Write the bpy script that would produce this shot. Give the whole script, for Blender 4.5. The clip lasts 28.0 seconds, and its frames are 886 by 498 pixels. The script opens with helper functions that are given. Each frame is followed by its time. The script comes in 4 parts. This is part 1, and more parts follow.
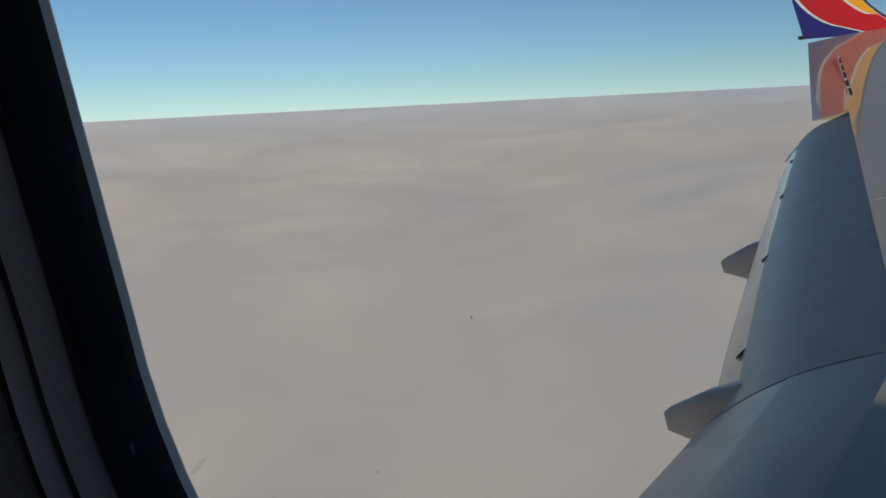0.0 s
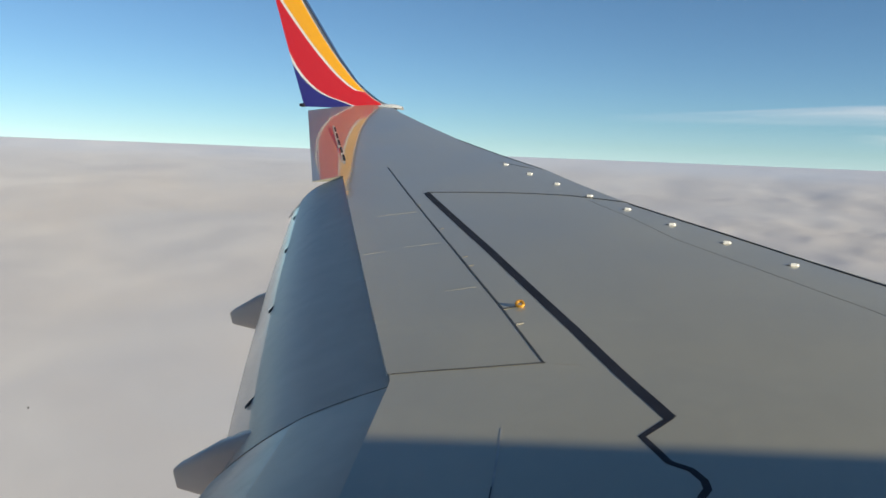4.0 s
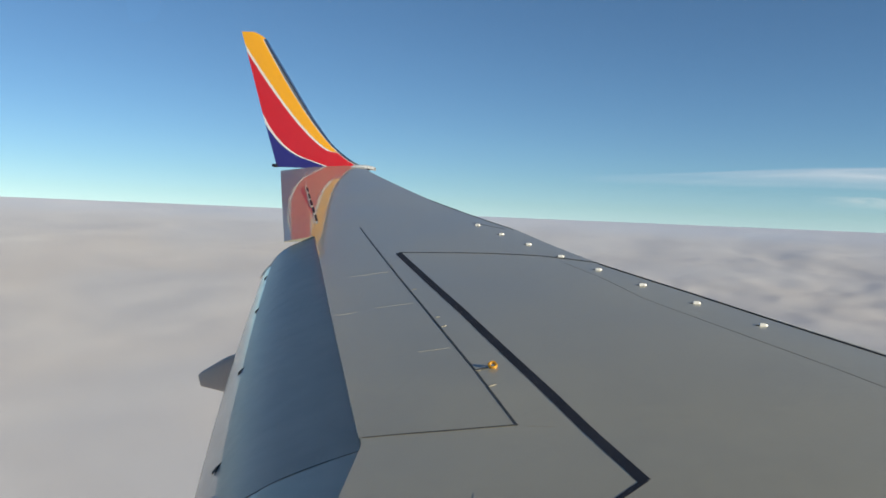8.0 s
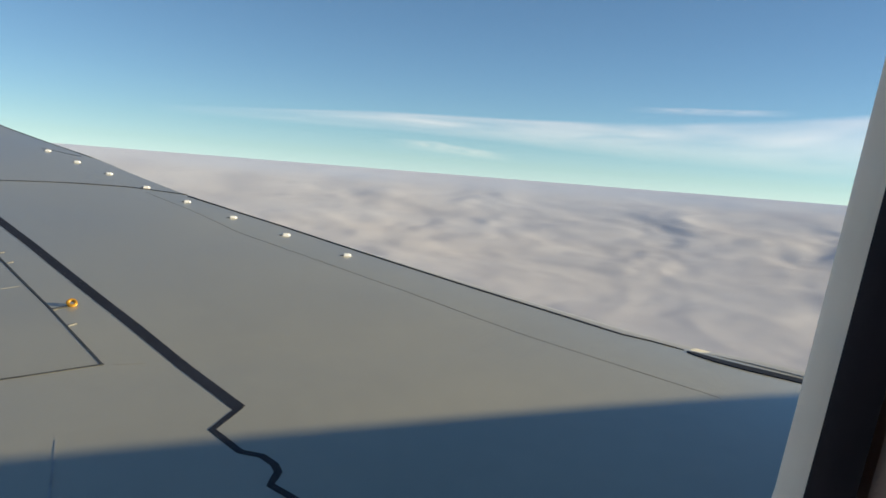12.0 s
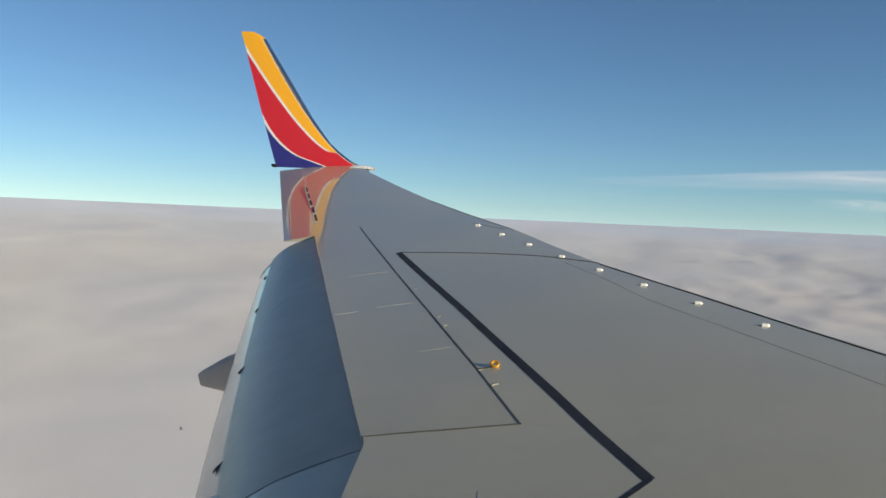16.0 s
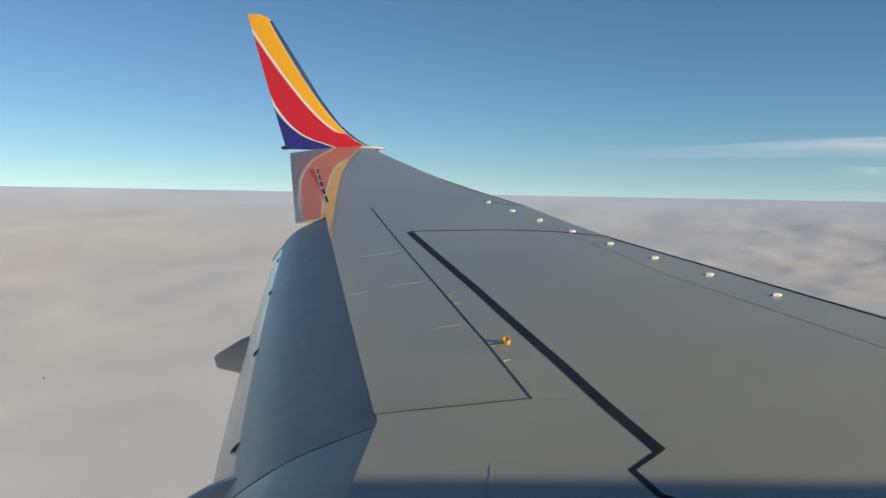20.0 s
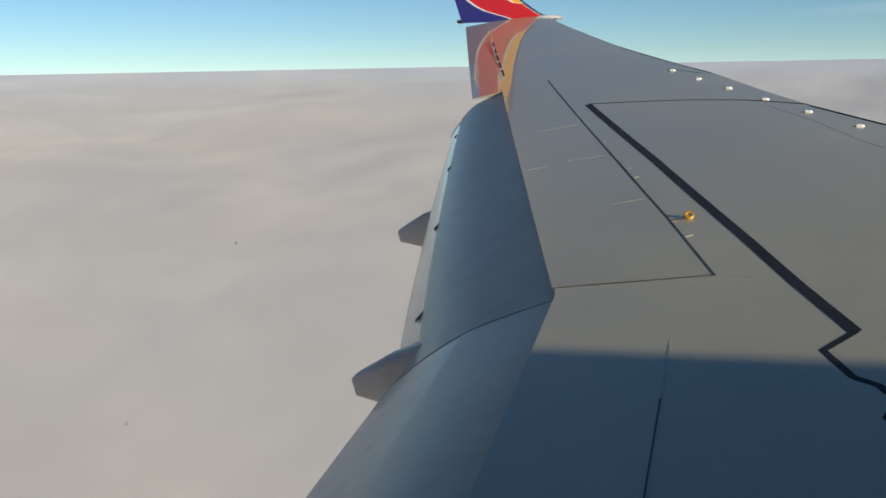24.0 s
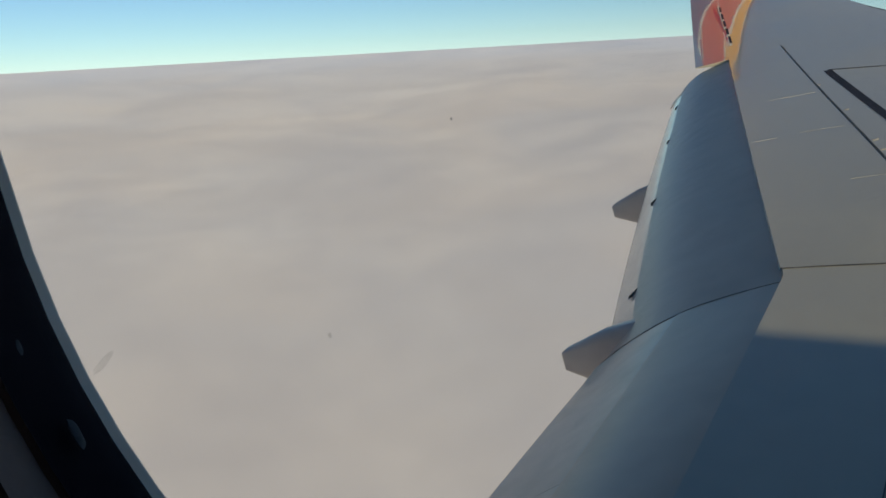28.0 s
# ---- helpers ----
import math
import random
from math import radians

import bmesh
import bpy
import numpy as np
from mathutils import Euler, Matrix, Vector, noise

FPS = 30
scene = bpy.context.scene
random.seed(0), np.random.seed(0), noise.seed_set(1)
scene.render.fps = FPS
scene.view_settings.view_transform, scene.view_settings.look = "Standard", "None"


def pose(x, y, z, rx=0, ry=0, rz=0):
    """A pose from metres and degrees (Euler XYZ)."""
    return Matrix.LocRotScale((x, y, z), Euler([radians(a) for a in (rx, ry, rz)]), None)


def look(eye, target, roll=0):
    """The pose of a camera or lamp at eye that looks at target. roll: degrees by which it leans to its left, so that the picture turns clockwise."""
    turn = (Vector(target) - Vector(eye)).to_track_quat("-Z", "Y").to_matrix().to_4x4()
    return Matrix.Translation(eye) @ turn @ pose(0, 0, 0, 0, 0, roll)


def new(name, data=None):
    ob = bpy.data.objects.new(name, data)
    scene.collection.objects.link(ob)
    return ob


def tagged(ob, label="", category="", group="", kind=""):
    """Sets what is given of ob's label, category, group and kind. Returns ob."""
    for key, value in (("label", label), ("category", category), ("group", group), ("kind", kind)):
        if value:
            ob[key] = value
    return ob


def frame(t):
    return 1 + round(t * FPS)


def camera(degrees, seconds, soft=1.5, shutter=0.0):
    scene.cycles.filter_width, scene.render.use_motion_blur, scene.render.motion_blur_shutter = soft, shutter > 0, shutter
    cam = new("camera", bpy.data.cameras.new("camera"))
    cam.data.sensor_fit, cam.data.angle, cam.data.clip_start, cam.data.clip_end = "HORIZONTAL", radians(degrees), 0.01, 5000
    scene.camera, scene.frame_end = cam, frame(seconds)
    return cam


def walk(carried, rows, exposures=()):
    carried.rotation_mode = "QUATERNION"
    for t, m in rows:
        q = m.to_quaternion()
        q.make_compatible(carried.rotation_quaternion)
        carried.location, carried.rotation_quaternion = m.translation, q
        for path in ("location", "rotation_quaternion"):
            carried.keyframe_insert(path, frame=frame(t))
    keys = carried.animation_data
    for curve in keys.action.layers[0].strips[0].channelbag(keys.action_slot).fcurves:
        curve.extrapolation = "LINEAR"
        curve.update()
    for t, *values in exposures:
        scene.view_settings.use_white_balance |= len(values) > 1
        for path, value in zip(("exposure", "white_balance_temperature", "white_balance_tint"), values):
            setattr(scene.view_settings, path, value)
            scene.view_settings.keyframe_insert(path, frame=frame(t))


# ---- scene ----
cam = camera(56.14, 28.0, soft=1.6)
PATH = [
    (0.0, pose(0.0297, 0.0047, 0.0138, 80.46, 2.59, 38.32)),
    (0.5, pose(0.0582, 0.0120, 0.0058, 78.98, 2.34, 37.14)),
    (1.0, pose(0.0560, 0.0150, 0.0299, 77.72, 3.50, 36.80)),
    (1.5, pose(0.0988, 0.0180, 0.0353, 77.00, 4.06, 38.47)),
    (2.0, pose(0.0803, 0.0200, 0.0299, 76.71, 4.71, 38.38)),
    (2.5, pose(0.0882, 0.0150, 0.0379, 76.68, 4.62, 37.05)),
    (3.0, pose(0.0400, 0.0050, 0.0027, 80.50, 0.75, 25.78)),
    (3.5, pose(0.0137, -0.0010, 0.0045, 84.76, -1.63, 9.19)),
    (4.0, pose(0.0199, 0.0013, 0.0173, 83.93, -2.28, 5.74)),
    (4.5, pose(0.0166, 0.0034, 0.0143, 84.02, -2.59, 4.23)),
    (6.5, pose(0.0156, 0.0063, 0.0162, 83.50, -1.84, 4.03)),
    (7.0, pose(0.0171, 0.0019, 0.0233, 84.34, -2.01, 4.01)),
    (7.5, pose(0.0202, -0.0065, 0.0282, 87.03, -2.27, 3.94)),
    (8.0, pose(0.0175, 0.0009, 0.0248, 88.11, -2.40, 3.81)),
    (8.5, pose(0.0190, -0.0018, 0.0292, 88.60, -2.30, 3.71)),
    (9.0, pose(0.0160, -0.0012, 0.0212, 87.66, -2.22, 3.60)),
    (9.5, pose(0.0192, 0.0028, 0.0171, 86.38, -2.06, 3.65)),
    (10.0, pose(0.0188, 0.0034, 0.0194, 85.29, -1.79, 3.81)),
    (10.5, pose(0.0220, 0.0018, 0.0161, 85.04, -1.74, 2.68)),
    (11.0, pose(0.0144, -0.0025, 0.0125, 85.12, -2.02, -2.70)),
    (11.5, pose(-0.0198, 0.0137, 0.0005, 84.57, -4.03, -15.07)),
    (12.0, pose(-0.0228, -0.0010, 0.0084, 85.25, -4.31, -24.16)),
    (12.5, pose(-0.0307, 0.0058, 0.0108, 85.86, -3.60, -27.81)),
    (14.5, pose(-0.0275, 0.0050, 0.0015, 84.90, -5.55, -16.66)),
    (15.0, pose(-0.0253, 0.0137, 0.0082, 84.14, -4.29, -8.11)),
    (15.5, pose(-0.0101, 0.0148, 0.0035, 88.11, -3.48, 2.70)),
    (16.0, pose(-0.0105, 0.0124, 0.0067, 88.22, -2.56, 3.66)),
    (16.5, pose(0.0040, 0.0025, 0.0051, 85.86, -1.65, 7.43)),
    (17.0, pose(0.0203, -0.0022, 0.0117, 86.38, -1.91, 8.02)),
    (17.5, pose(0.0193, -0.0008, 0.0088, 87.19, -1.72, 6.49)),
    (18.0, pose(0.0190, -0.0025, 0.0074, 87.26, -1.41, 6.02)),
    (18.5, pose(0.0190, -0.0030, 0.0086, 87.17, -1.34, 5.83)),
    (19.0, pose(0.0179, -0.0047, 0.0092, 87.09, -1.31, 5.50)),
    (19.5, pose(0.0187, -0.0031, 0.0082, 86.89, -1.18, 5.04)),
    (20.0, pose(0.0196, -0.0068, 0.0080, 86.68, -1.05, 4.54)),
    (20.5, pose(0.0225, -0.0086, 0.0089, 86.44, -0.99, 3.99)),
    (21.0, pose(0.0238, -0.0090, 0.0070, 86.24, -1.18, 3.47)),
    (21.5, pose(0.0179, -0.0088, 0.0062, 86.34, -1.28, 2.94)),
    (22.0, pose(0.0315, -0.0059, 0.0069, 86.38, -1.25, 1.54)),
    (22.5, pose(0.0099, -0.0041, 0.0070, 84.28, -1.63, -7.79)),
    (24.5, pose(0.0221, -0.0021, 0.0050, 74.97, 3.08, 24.55)),
    (25.0, pose(0.0228, 0.0018, -0.0043, 71.89, 4.96, 27.52)),
    (25.5, pose(0.0191, 0.0089, -0.0032, 72.37, 5.01, 29.18)),
    (26.0, pose(0.0147, 0.0123, -0.0081, 73.40, 5.09, 30.60)),
    (26.5, pose(0.0102, 0.0162, -0.0062, 74.07, 4.79, 31.35)),
    (27.0, pose(0.0090, 0.0154, -0.0112, 75.66, 4.32, 31.57)),
    (27.5, pose(0.0090, 0.0152, -0.0175, 76.24, 3.85, 31.30)),
    (28.0, pose(0.0083, 0.0140, -0.0102, 76.89, 2.86, 31.02)),
]
# seconds, stops, kelvin, tint
EXPOSURES = [(0, -0.36, 6700, 10), (2.5, -0.26, 6780, 10), (3, -0.28, 6730, 10), (3.5, 0.17, 6680, 10), (4.5, 0.27, 6637, 10), (7, 0.36, 6530, 10), (8.2, 0.12, 6500, 10),
             (9.2, 0.1, 6493, 10), (10, 0.2, 6570, 10), (11, 0.37, 6730, 10), (12, 0.43, 7030, 10), (14.5, 0.35, 6930, 10), (15, 0.37, 6830, 10), (15.5, 0.19, 6730, 10),
             (17, 0.14, 6718, 10), (19, 0.08, 6703, 10), (20.5, 0.12, 6692, 10), (22, 0.2, 6680, 10), (24.5, 0.1, 6850, 10), (26, 0.08, 6850, 10), (28, -0.05, 6850, 10)]
walk(cam, PATH, EXPOSURES)

# ---------------------------------------------------------------- light
SUN_DIR = Vector((3.2, -1.65, 1.0)).normalized()      # towards the sun, over the far side of the aeroplane
world = bpy.data.worlds.new("sky")
scene.world = world
world.use_nodes = True
wn = world.node_tree
sky = wn.nodes.new("ShaderNodeTexSky")
sky.sky_type = "NISHITA"
sky.sun_disc = False
sky.sun_elevation = math.asin(SUN_DIR.z)
sky.sun_rotation = math.atan2(SUN_DIR.x, SUN_DIR.y)
sky.altitude = 3000.0
sky.air_density = 1.0
sky.dust_density = 0.0
sky.ozone_density = 2.0
tint = wn.nodes.new("ShaderNodeMix")                     # clear cold air: less red, more blue
tint.data_type, tint.blend_type = "RGBA", "MULTIPLY"
tint.inputs["Factor"].default_value = 1.0
tint.inputs["B"].default_value = (0.705, 0.91, 1.015, 1)
wn.links.new(sky.outputs[0], tint.inputs["A"])
wn.links.new(tint.outputs["Result"], wn.nodes["Background"].inputs[0])
wn.nodes["Background"].inputs[1].default_value = 0.097

sun_data = bpy.data.lights.new("sun", "SUN")
sun_data.energy = 5.0
sun_data.angle = radians(0.53)
sun_data.color = (1.0, 0.905, 0.655)
sun = new("sun", sun_data)
sun.matrix_world = look((0, 0, 60), Vector((0, 0, 60)) - SUN_DIR)


# ---------------------------------------------------------------- materials
def material(name, colour, rough=0.5, metal=0.0, coat=0.0, coat_rough=0.05, noise_scale=0.0, noise_amount=0.0,
             fine_scale=0.0, fine_amount=0.0, bump=0.0, bump_scale=40.0, spec=0.5, rough_var=0.0):
    """A painted, rubber or metal surface with variation at two scales and fine relief, in metres."""
    m = bpy.data.materials.new(name)
    m.use_nodes = True
    n, l = m.node_tree.nodes, m.node_tree.links
    b = n["Principled BSDF"]
    b.inputs["Roughness"].default_value = rough
    b.inputs["Metallic"].default_value = metal
    b.inputs["Coat Weight"].default_value = coat
    b.inputs["Coat Roughness"].default_value = coat_rough
    b.inputs["Specular IOR Level"].default_value = spec
    b.inputs["Base Color"].default_value = (*colour, 1)
    co = n.new("ShaderNodeTexCoord")
    last = None
    for scale, amount in ((noise_scale, noise_amount), (fine_scale, fine_amount)):
        if amount <= 0:
            continue
        t = n.new("ShaderNodeTexNoise")
        t.inputs["Scale"].default_value = scale
        t.inputs["Detail"].default_value = 5
        l.new(co.outputs["Object"], t.inputs["Vector"])
        r = n.new("ShaderNodeMapRange")
        r.inputs["From Min"].default_value, r.inputs["From Max"].default_value = 0.3, 0.7
        r.inputs["To Min"].default_value, r.inputs["To Max"].default_value = 1 - amount, 1 + amount
        l.new(t.outputs["Fac"], r.inputs["Value"])
        mul = n.new("ShaderNodeVectorMath")
        mul.operation = "SCALE"
        if last is None:
            mul.inputs[0].default_value = colour
        else:
            l.new(last, mul.inputs[0])
        l.new(r.outputs["Result"], mul.inputs["Scale"])
        last = mul.outputs["Vector"]
        if rough_var > 0 and scale == noise_scale:
            rr = n.new("ShaderNodeMapRange")
            rr.inputs["From Min"].default_value, rr.inputs["From Max"].default_value = 0.3, 0.7
            rr.inputs["To Min"].default_value, rr.inputs["To Max"].default_value = rough - rough_var, rough + rough_var
            l.new(t.outputs["Fac"], rr.inputs["Value"])
            l.new(rr.outputs["Result"], b.inputs["Roughness"])
    if last is not None:
        l.new(last, b.inputs["Base Color"])
    if bump > 0:
        t = n.new("ShaderNodeTexNoise")
        t.inputs["Scale"].default_value = bump_scale
        t.inputs["Detail"].default_value = 3
        l.new(co.outputs["Object"], t.inputs["Vector"])
        bp = n.new("ShaderNodeBump")
        bp.inputs["Strength"].default_value = 1.0
        bp.inputs["Distance"].default_value = bump
        l.new(t.outputs["Fac"], bp.inputs["Height"])
        l.new(bp.outputs["Normal"], b.inputs["Normal"])
        if coat > 0:
            l.new(bp.outputs["Normal"], b.inputs["Coat Normal"])
    return m


WING = material("wing_grey_paint", (0.405, 0.374, 0.284), rough=0.36, coat=0.75, coat_rough=0.035, noise_scale=0.8, noise_amount=0.05,
                fine_scale=9, fine_amount=0.03, bump=0.0007, bump_scale=5.0, rough_var=0.05)
SPOILER = material("spoiler_grey_paint", (0.399, 0.369, 0.281), rough=0.37, coat=0.75, coat_rough=0.045, noise_scale=1.1, noise_amount=0.06,
                   fine_scale=12, fine_amount=0.03, bump=0.0006, bump_scale=5.0, rough_var=0.05)
FLAP = material("flap_grey_paint", (0.53, 0.43, 0.325), rough=0.6, spec=0.2, coat=0.45, coat_rough=0.24, noise_scale=1.1, noise_amount=0.07,
                fine_scale=6, fine_amount=0.06, rough_var=0.06)
# aft segments: grey paint, its base colour shifted to suggest reflected cloud
AFT = material("aft_flap_paint_and_sheen", (0.52, 0.475, 0.40), rough=0.6, spec=0.2, coat=0.55, coat_rough=0.2, noise_scale=1.6, noise_amount=0.14,
               fine_scale=8, fine_amount=0.06)
AFT_OUT = material("outer_aft_flap_paint_and_sheen", (0.62, 0.52, 0.42), rough=0.6, spec=0.2, coat=1.0, coat_rough=0.15, noise_scale=1.3, noise_amount=0.10,
                   fine_scale=8, fine_amount=0.06)
FAIRING = material("fairing_grey_paint", (0.52, 0.46, 0.39), rough=0.45, coat=0.2, noise_scale=2, noise_amount=0.1, fine_scale=14, fine_amount=0.05)
# real dark sealant; also the painted shade in the slat gap and open slots
SEALANT_SHADE = material("dark_sealant_and_shade", (0.020, 0.021, 0.030), rough=0.7, spec=0.15, noise_scale=3, noise_amount=0.25, fine_scale=30, fine_amount=0.2)
SEAM_SHADE = material("dark_seam_and_shade", (0.045, 0.047, 0.05), rough=0.7, noise_scale=4, noise_amount=0.5)
DRAIN = material("dull_drain_slot", (0.19, 0.175, 0.155), rough=0.7, noise_scale=20, noise_amount=0.4)
THIN = material("faint_panel_seam", (0.27, 0.25, 0.20), rough=0.5, noise_scale=2, noise_amount=0.3)
SCUFF = material("pale_scuffed_paint", (0.36, 0.355, 0.33), rough=0.5, noise_scale=12, noise_amount=0.3)
CLEAT = material("dull_metal_cleat", (0.22, 0.21, 0.19), rough=0.45, metal=0.3, noise_scale=30, noise_amount=0.3)
PALE = material("pale_paint_edge", (0.58, 0.57, 0.53), rough=0.5, noise_scale=4, noise_amount=0.25)
METAL = material("bare_aluminium", (0.72, 0.73, 0.75), rough=0.22, metal=1.0, noise_scale=2.0, noise_amount=0.06, fine_scale=20, fine_amount=0.05)
SLAT = material("pale_slat_paint", (0.58, 0.57, 0.54), rough=0.45, metal=0.15, noise_scale=2.0, noise_amount=0.06, fine_scale=20, fine_amount=0.05)
WHITE = material("white_paint", (0.80, 0.80, 0.80), rough=0.35, coat=0.3, noise_scale=5, noise_amount=0.05)
AMBER = material("amber_anodised_metal", (0.62, 0.30, 0.03), rough=0.4, metal=0.3, noise_scale=40, noise_amount=0.2)
BLACK = material("black_rubber_seal", (0.014, 0.008, 0.012), rough=0.6, spec=0.12, noise_scale=30, noise_amount=0.3, bump=0.0004, bump_scale=120)
REVEAL = material("grey_moulded_plastic", (0.37, 0.245, 0.195), rough=0.6, noise_scale=14, noise_amount=0.08, bump=0.0003, bump_scale=500)
LINER = material("cabin_liner", (0.60, 0.58, 0.56), rough=0.7, noise_scale=6, noise_amount=0.06, bump=0.0003, bump_scale=400)
RETAINER = material("window_retainer_lip", (0.95, 0.82, 0.68), rough=0.5, noise_scale=30, noise_amount=0.12)
SKIN = material("fuselage_blue_paint", (0.03, 0.045, 0.20), rough=0.3, coat=0.5, noise_scale=1, noise_amount=0.06)
CARPET = material("dark_carpet", (0.05, 0.055, 0.07), rough=0.95, noise_scale=60, noise_amount=0.3)


# ---------------------------------------------------------------- mesh helpers
def part(name, bm, mat, parent=None, label="", smooth=True):
    me = bpy.data.meshes.new(name)
    bm.normal_update()
    bm.to_mesh(me)
    bm.free()
    for p in me.polygons:
        p.use_smooth = smooth
    if smooth:
        me.set_sharp_from_angle(angle=radians(32))
    me.materials.append(mat)
    ob = new(name, me)
    if parent is not None:
        ob.parent = parent
    if label:
        tagged(ob, label)
    return ob


def grid(rows, closed_u=False, closed_v=False, bm=None):
    """A quad sheet from rows of points."""
    bm = bm or bmesh.new()
    vs = [[bm.verts.new(p) for p in row] for row in rows]
    nv, nu = len(vs), len(vs[0])
    for j in range(nv - (0 if closed_v else 1)):
        for i in range(nu - (0 if closed_u else 1)):
            a, b, c, d = vs[j][i], vs[j][(i + 1) % nu], vs[(j + 1) % nv][(i + 1) % nu], vs[(j + 1) % nv][i]
            try:
                bm.faces.new((a, b, c, d))
            except ValueError:
                pass
    return bm


def cap(bm, verts):
    try:
        bm.faces.new(verts)
    except ValueError:
        pass


def lerp(a, b, t):
    return a + (b - a) * t


def frange(a, b, n):
    return [lerp(a, b, i / (n - 1)) for i in range(n)]


# ---------------------------------------------------------------- wing shape (x ahead, y outboard, z up, from the seat)
TIP_Y = 16.05


def x_te(y):
    return -0.60 - 0.267 * max(y - 4.0, 0.0)


def x_le(y):
    return 4.25 - 0.545 * (y - 4.0)


def z_chord(y):
    return -1.55 + 0.105 * y + 0.0032 * y * y


def foil(u):
    u = min(max(u, 0.0), 1.0)
    return 5 * (0.2969 * math.sqrt(u) - 0.126 * u - 0.3516 * u * u + 0.2843 * u ** 3 - 0.1015 * u ** 4)


def droop(y):
    """The outer trailing edge bends down a little towards the aileron."""
    return 0.013 * min(max((y - 8.35) / 0.65, 0.0), 1.0) * min(max((15.6 - y) / 3.0, 0.0), 1.0)


def top(x, y):
    c = x_le(y) - x_te(y)
    tail = max(1.0 - (x - x_te(y)) / 0.5, 0.0)
    return z_chord(y) + c * 0.105 * foil((x_le(y) - x) / c) - droop(y) * min(tail, 1.0) ** 2


GAP = [(-0.45, 6.10), (2.0, 4.80), (3.0, 4.05), (3.4, 3.62), (3.6, 3.37), (3.70, 3.25), (3.87, 3.145), (4.0, 3.03), (4.34, 2.865), (5.13, 2.465), (6.815, 1.625), (7.95, 1.01)]


def x_gap(y):
    """The front edge of the fixed wing, where the extended slats leave a slot."""
    for (a, xa), (b, xb) in zip(GAP[:-1], GAP[1:]):
        if y <= b:
            return lerp(xa, xb, (y - a) / (b - a))
    return 1.01 - 0.53 * (y - 7.95)


FRONT = [(7.95, 1.01), (8.75, 0.66), (9.88, 0.22), (10.88, -0.33), (12.22, -1.02), (15.14, -2.34), (16.05, -2.66)]


def x_front(y):
    """The visible front crest of the wing: slot edge inboard, rounded nose outboard."""
    if y <= FRONT[0][0]:
        return x_gap(y)
    for (a, xa), (b, xb) in zip(FRONT[:-1], FRONT[1:]):
        if y <= b:
            return lerp(xa, xb, (y - a) / (b - a))
    return FRONT[-1][1]


jet = new("passenger_jet")
tagged(jet, "grey-winged passenger jet with striped winglet, flaps lowered in flight", "airplane")

# main wing skin: upper sheet, rounded nose, lower sheet and a blunt trailing edge
rows = []
ys = frange(-0.45, TIP_Y, 83)
for y in ys:
    c = x_le(y) - x_te(y)
    front = x_front(y)
    nose = 0.02 if y < 7.9 else min(0.10 + 0.02 * c, 0.2)
    xs = [lerp(x_te(y), front, (0.5 - 0.5 * math.cos(math.pi * k / 36)) * 0.55 + 0.45 * k / 36) for k in range(37)]
    row = [(x, y, top(x, y)) for x in xs]
    thick = min(0.10 * c, 0.5)
    z0 = z_chord(y)
    row += [(front + nose * 0.5, y, top(front, y) - nose * 0.35 - 0.005), (front + nose, y, top(front, y) - nose * 1.1 - 0.02), (front + nose * 0.6, y, top(front, y) - nose * 1.6 - 0.04), (lerp(x_te(y), front, 0.8), y, z0 - thick * 0.45), (lerp(x_te(y), front, 0.4), y, z0 - thick * 0.35),
            (x_te(y) + 0.02, y, z0 - 0.028)]
    rows.append(row)
bm = grid(rows, closed_u=True)
bm.verts.ensure_lookup_table()
n = len(rows[0])
cap(bm, [bm.verts[i] for i in range(n)])
cap(bm, [bm.verts[(len(rows) - 1) * n + i] for i in range(n)][::-1])
wing = part("wing", bm, WING, jet, "light grey painted upper wing skin, slightly glossy")


def ribbon(name, pts, width, mat, parent, lift=0.004, label="", widths=None):
    """A thin raised strip laid along points (x, y) of the upper wing."""
    fine = []
    for (a, b), k in zip(zip(pts[:-1], pts[1:]), range(len(pts))):
        steps = max(2, int(math.hypot(b[0] - a[0], b[1] - a[1]) / 0.12))
        fine += [(lerp(a[0], b[0], i / steps), lerp(a[1], b[1], i / steps), k + i / steps) for i in range(steps)]
    fine.append((*pts[-1], len(pts) - 1))
    out = []
    for i, (x, y, s) in enumerate(fine):
        p, q = fine[max(i - 1, 0)], fine[min(i + 1, len(fine) - 1)]
        d = Vector((q[0] - p[0], q[1] - p[1]))
        d.normalize()
        w = width if widths is None else lerp(widths[min(int(s), len(widths) - 1)], widths[min(int(s) + 1, len(widths) - 1)], s - int(s))
        nx, ny = -d.y * w / 2, d.x * w / 2
        l, r = (x + nx, y + ny), (x - nx, y - ny)
        zl, zr = top(*l), top(*r)
        out.append([(*l, zl - 0.003), (*l, zl + lift), (*r, zr + lift), (*r, zr - 0.003)])
    bm = grid(out)
    bm.verts.ensure_lookup_table()
    cap(bm, [bm.verts[i] for i in range(4)])
    cap(bm, [bm.verts[len(bm.verts) - 4 + i] for i in range(4)][::-1])
    return part(name, bm, mat, parent, label, smooth=False)


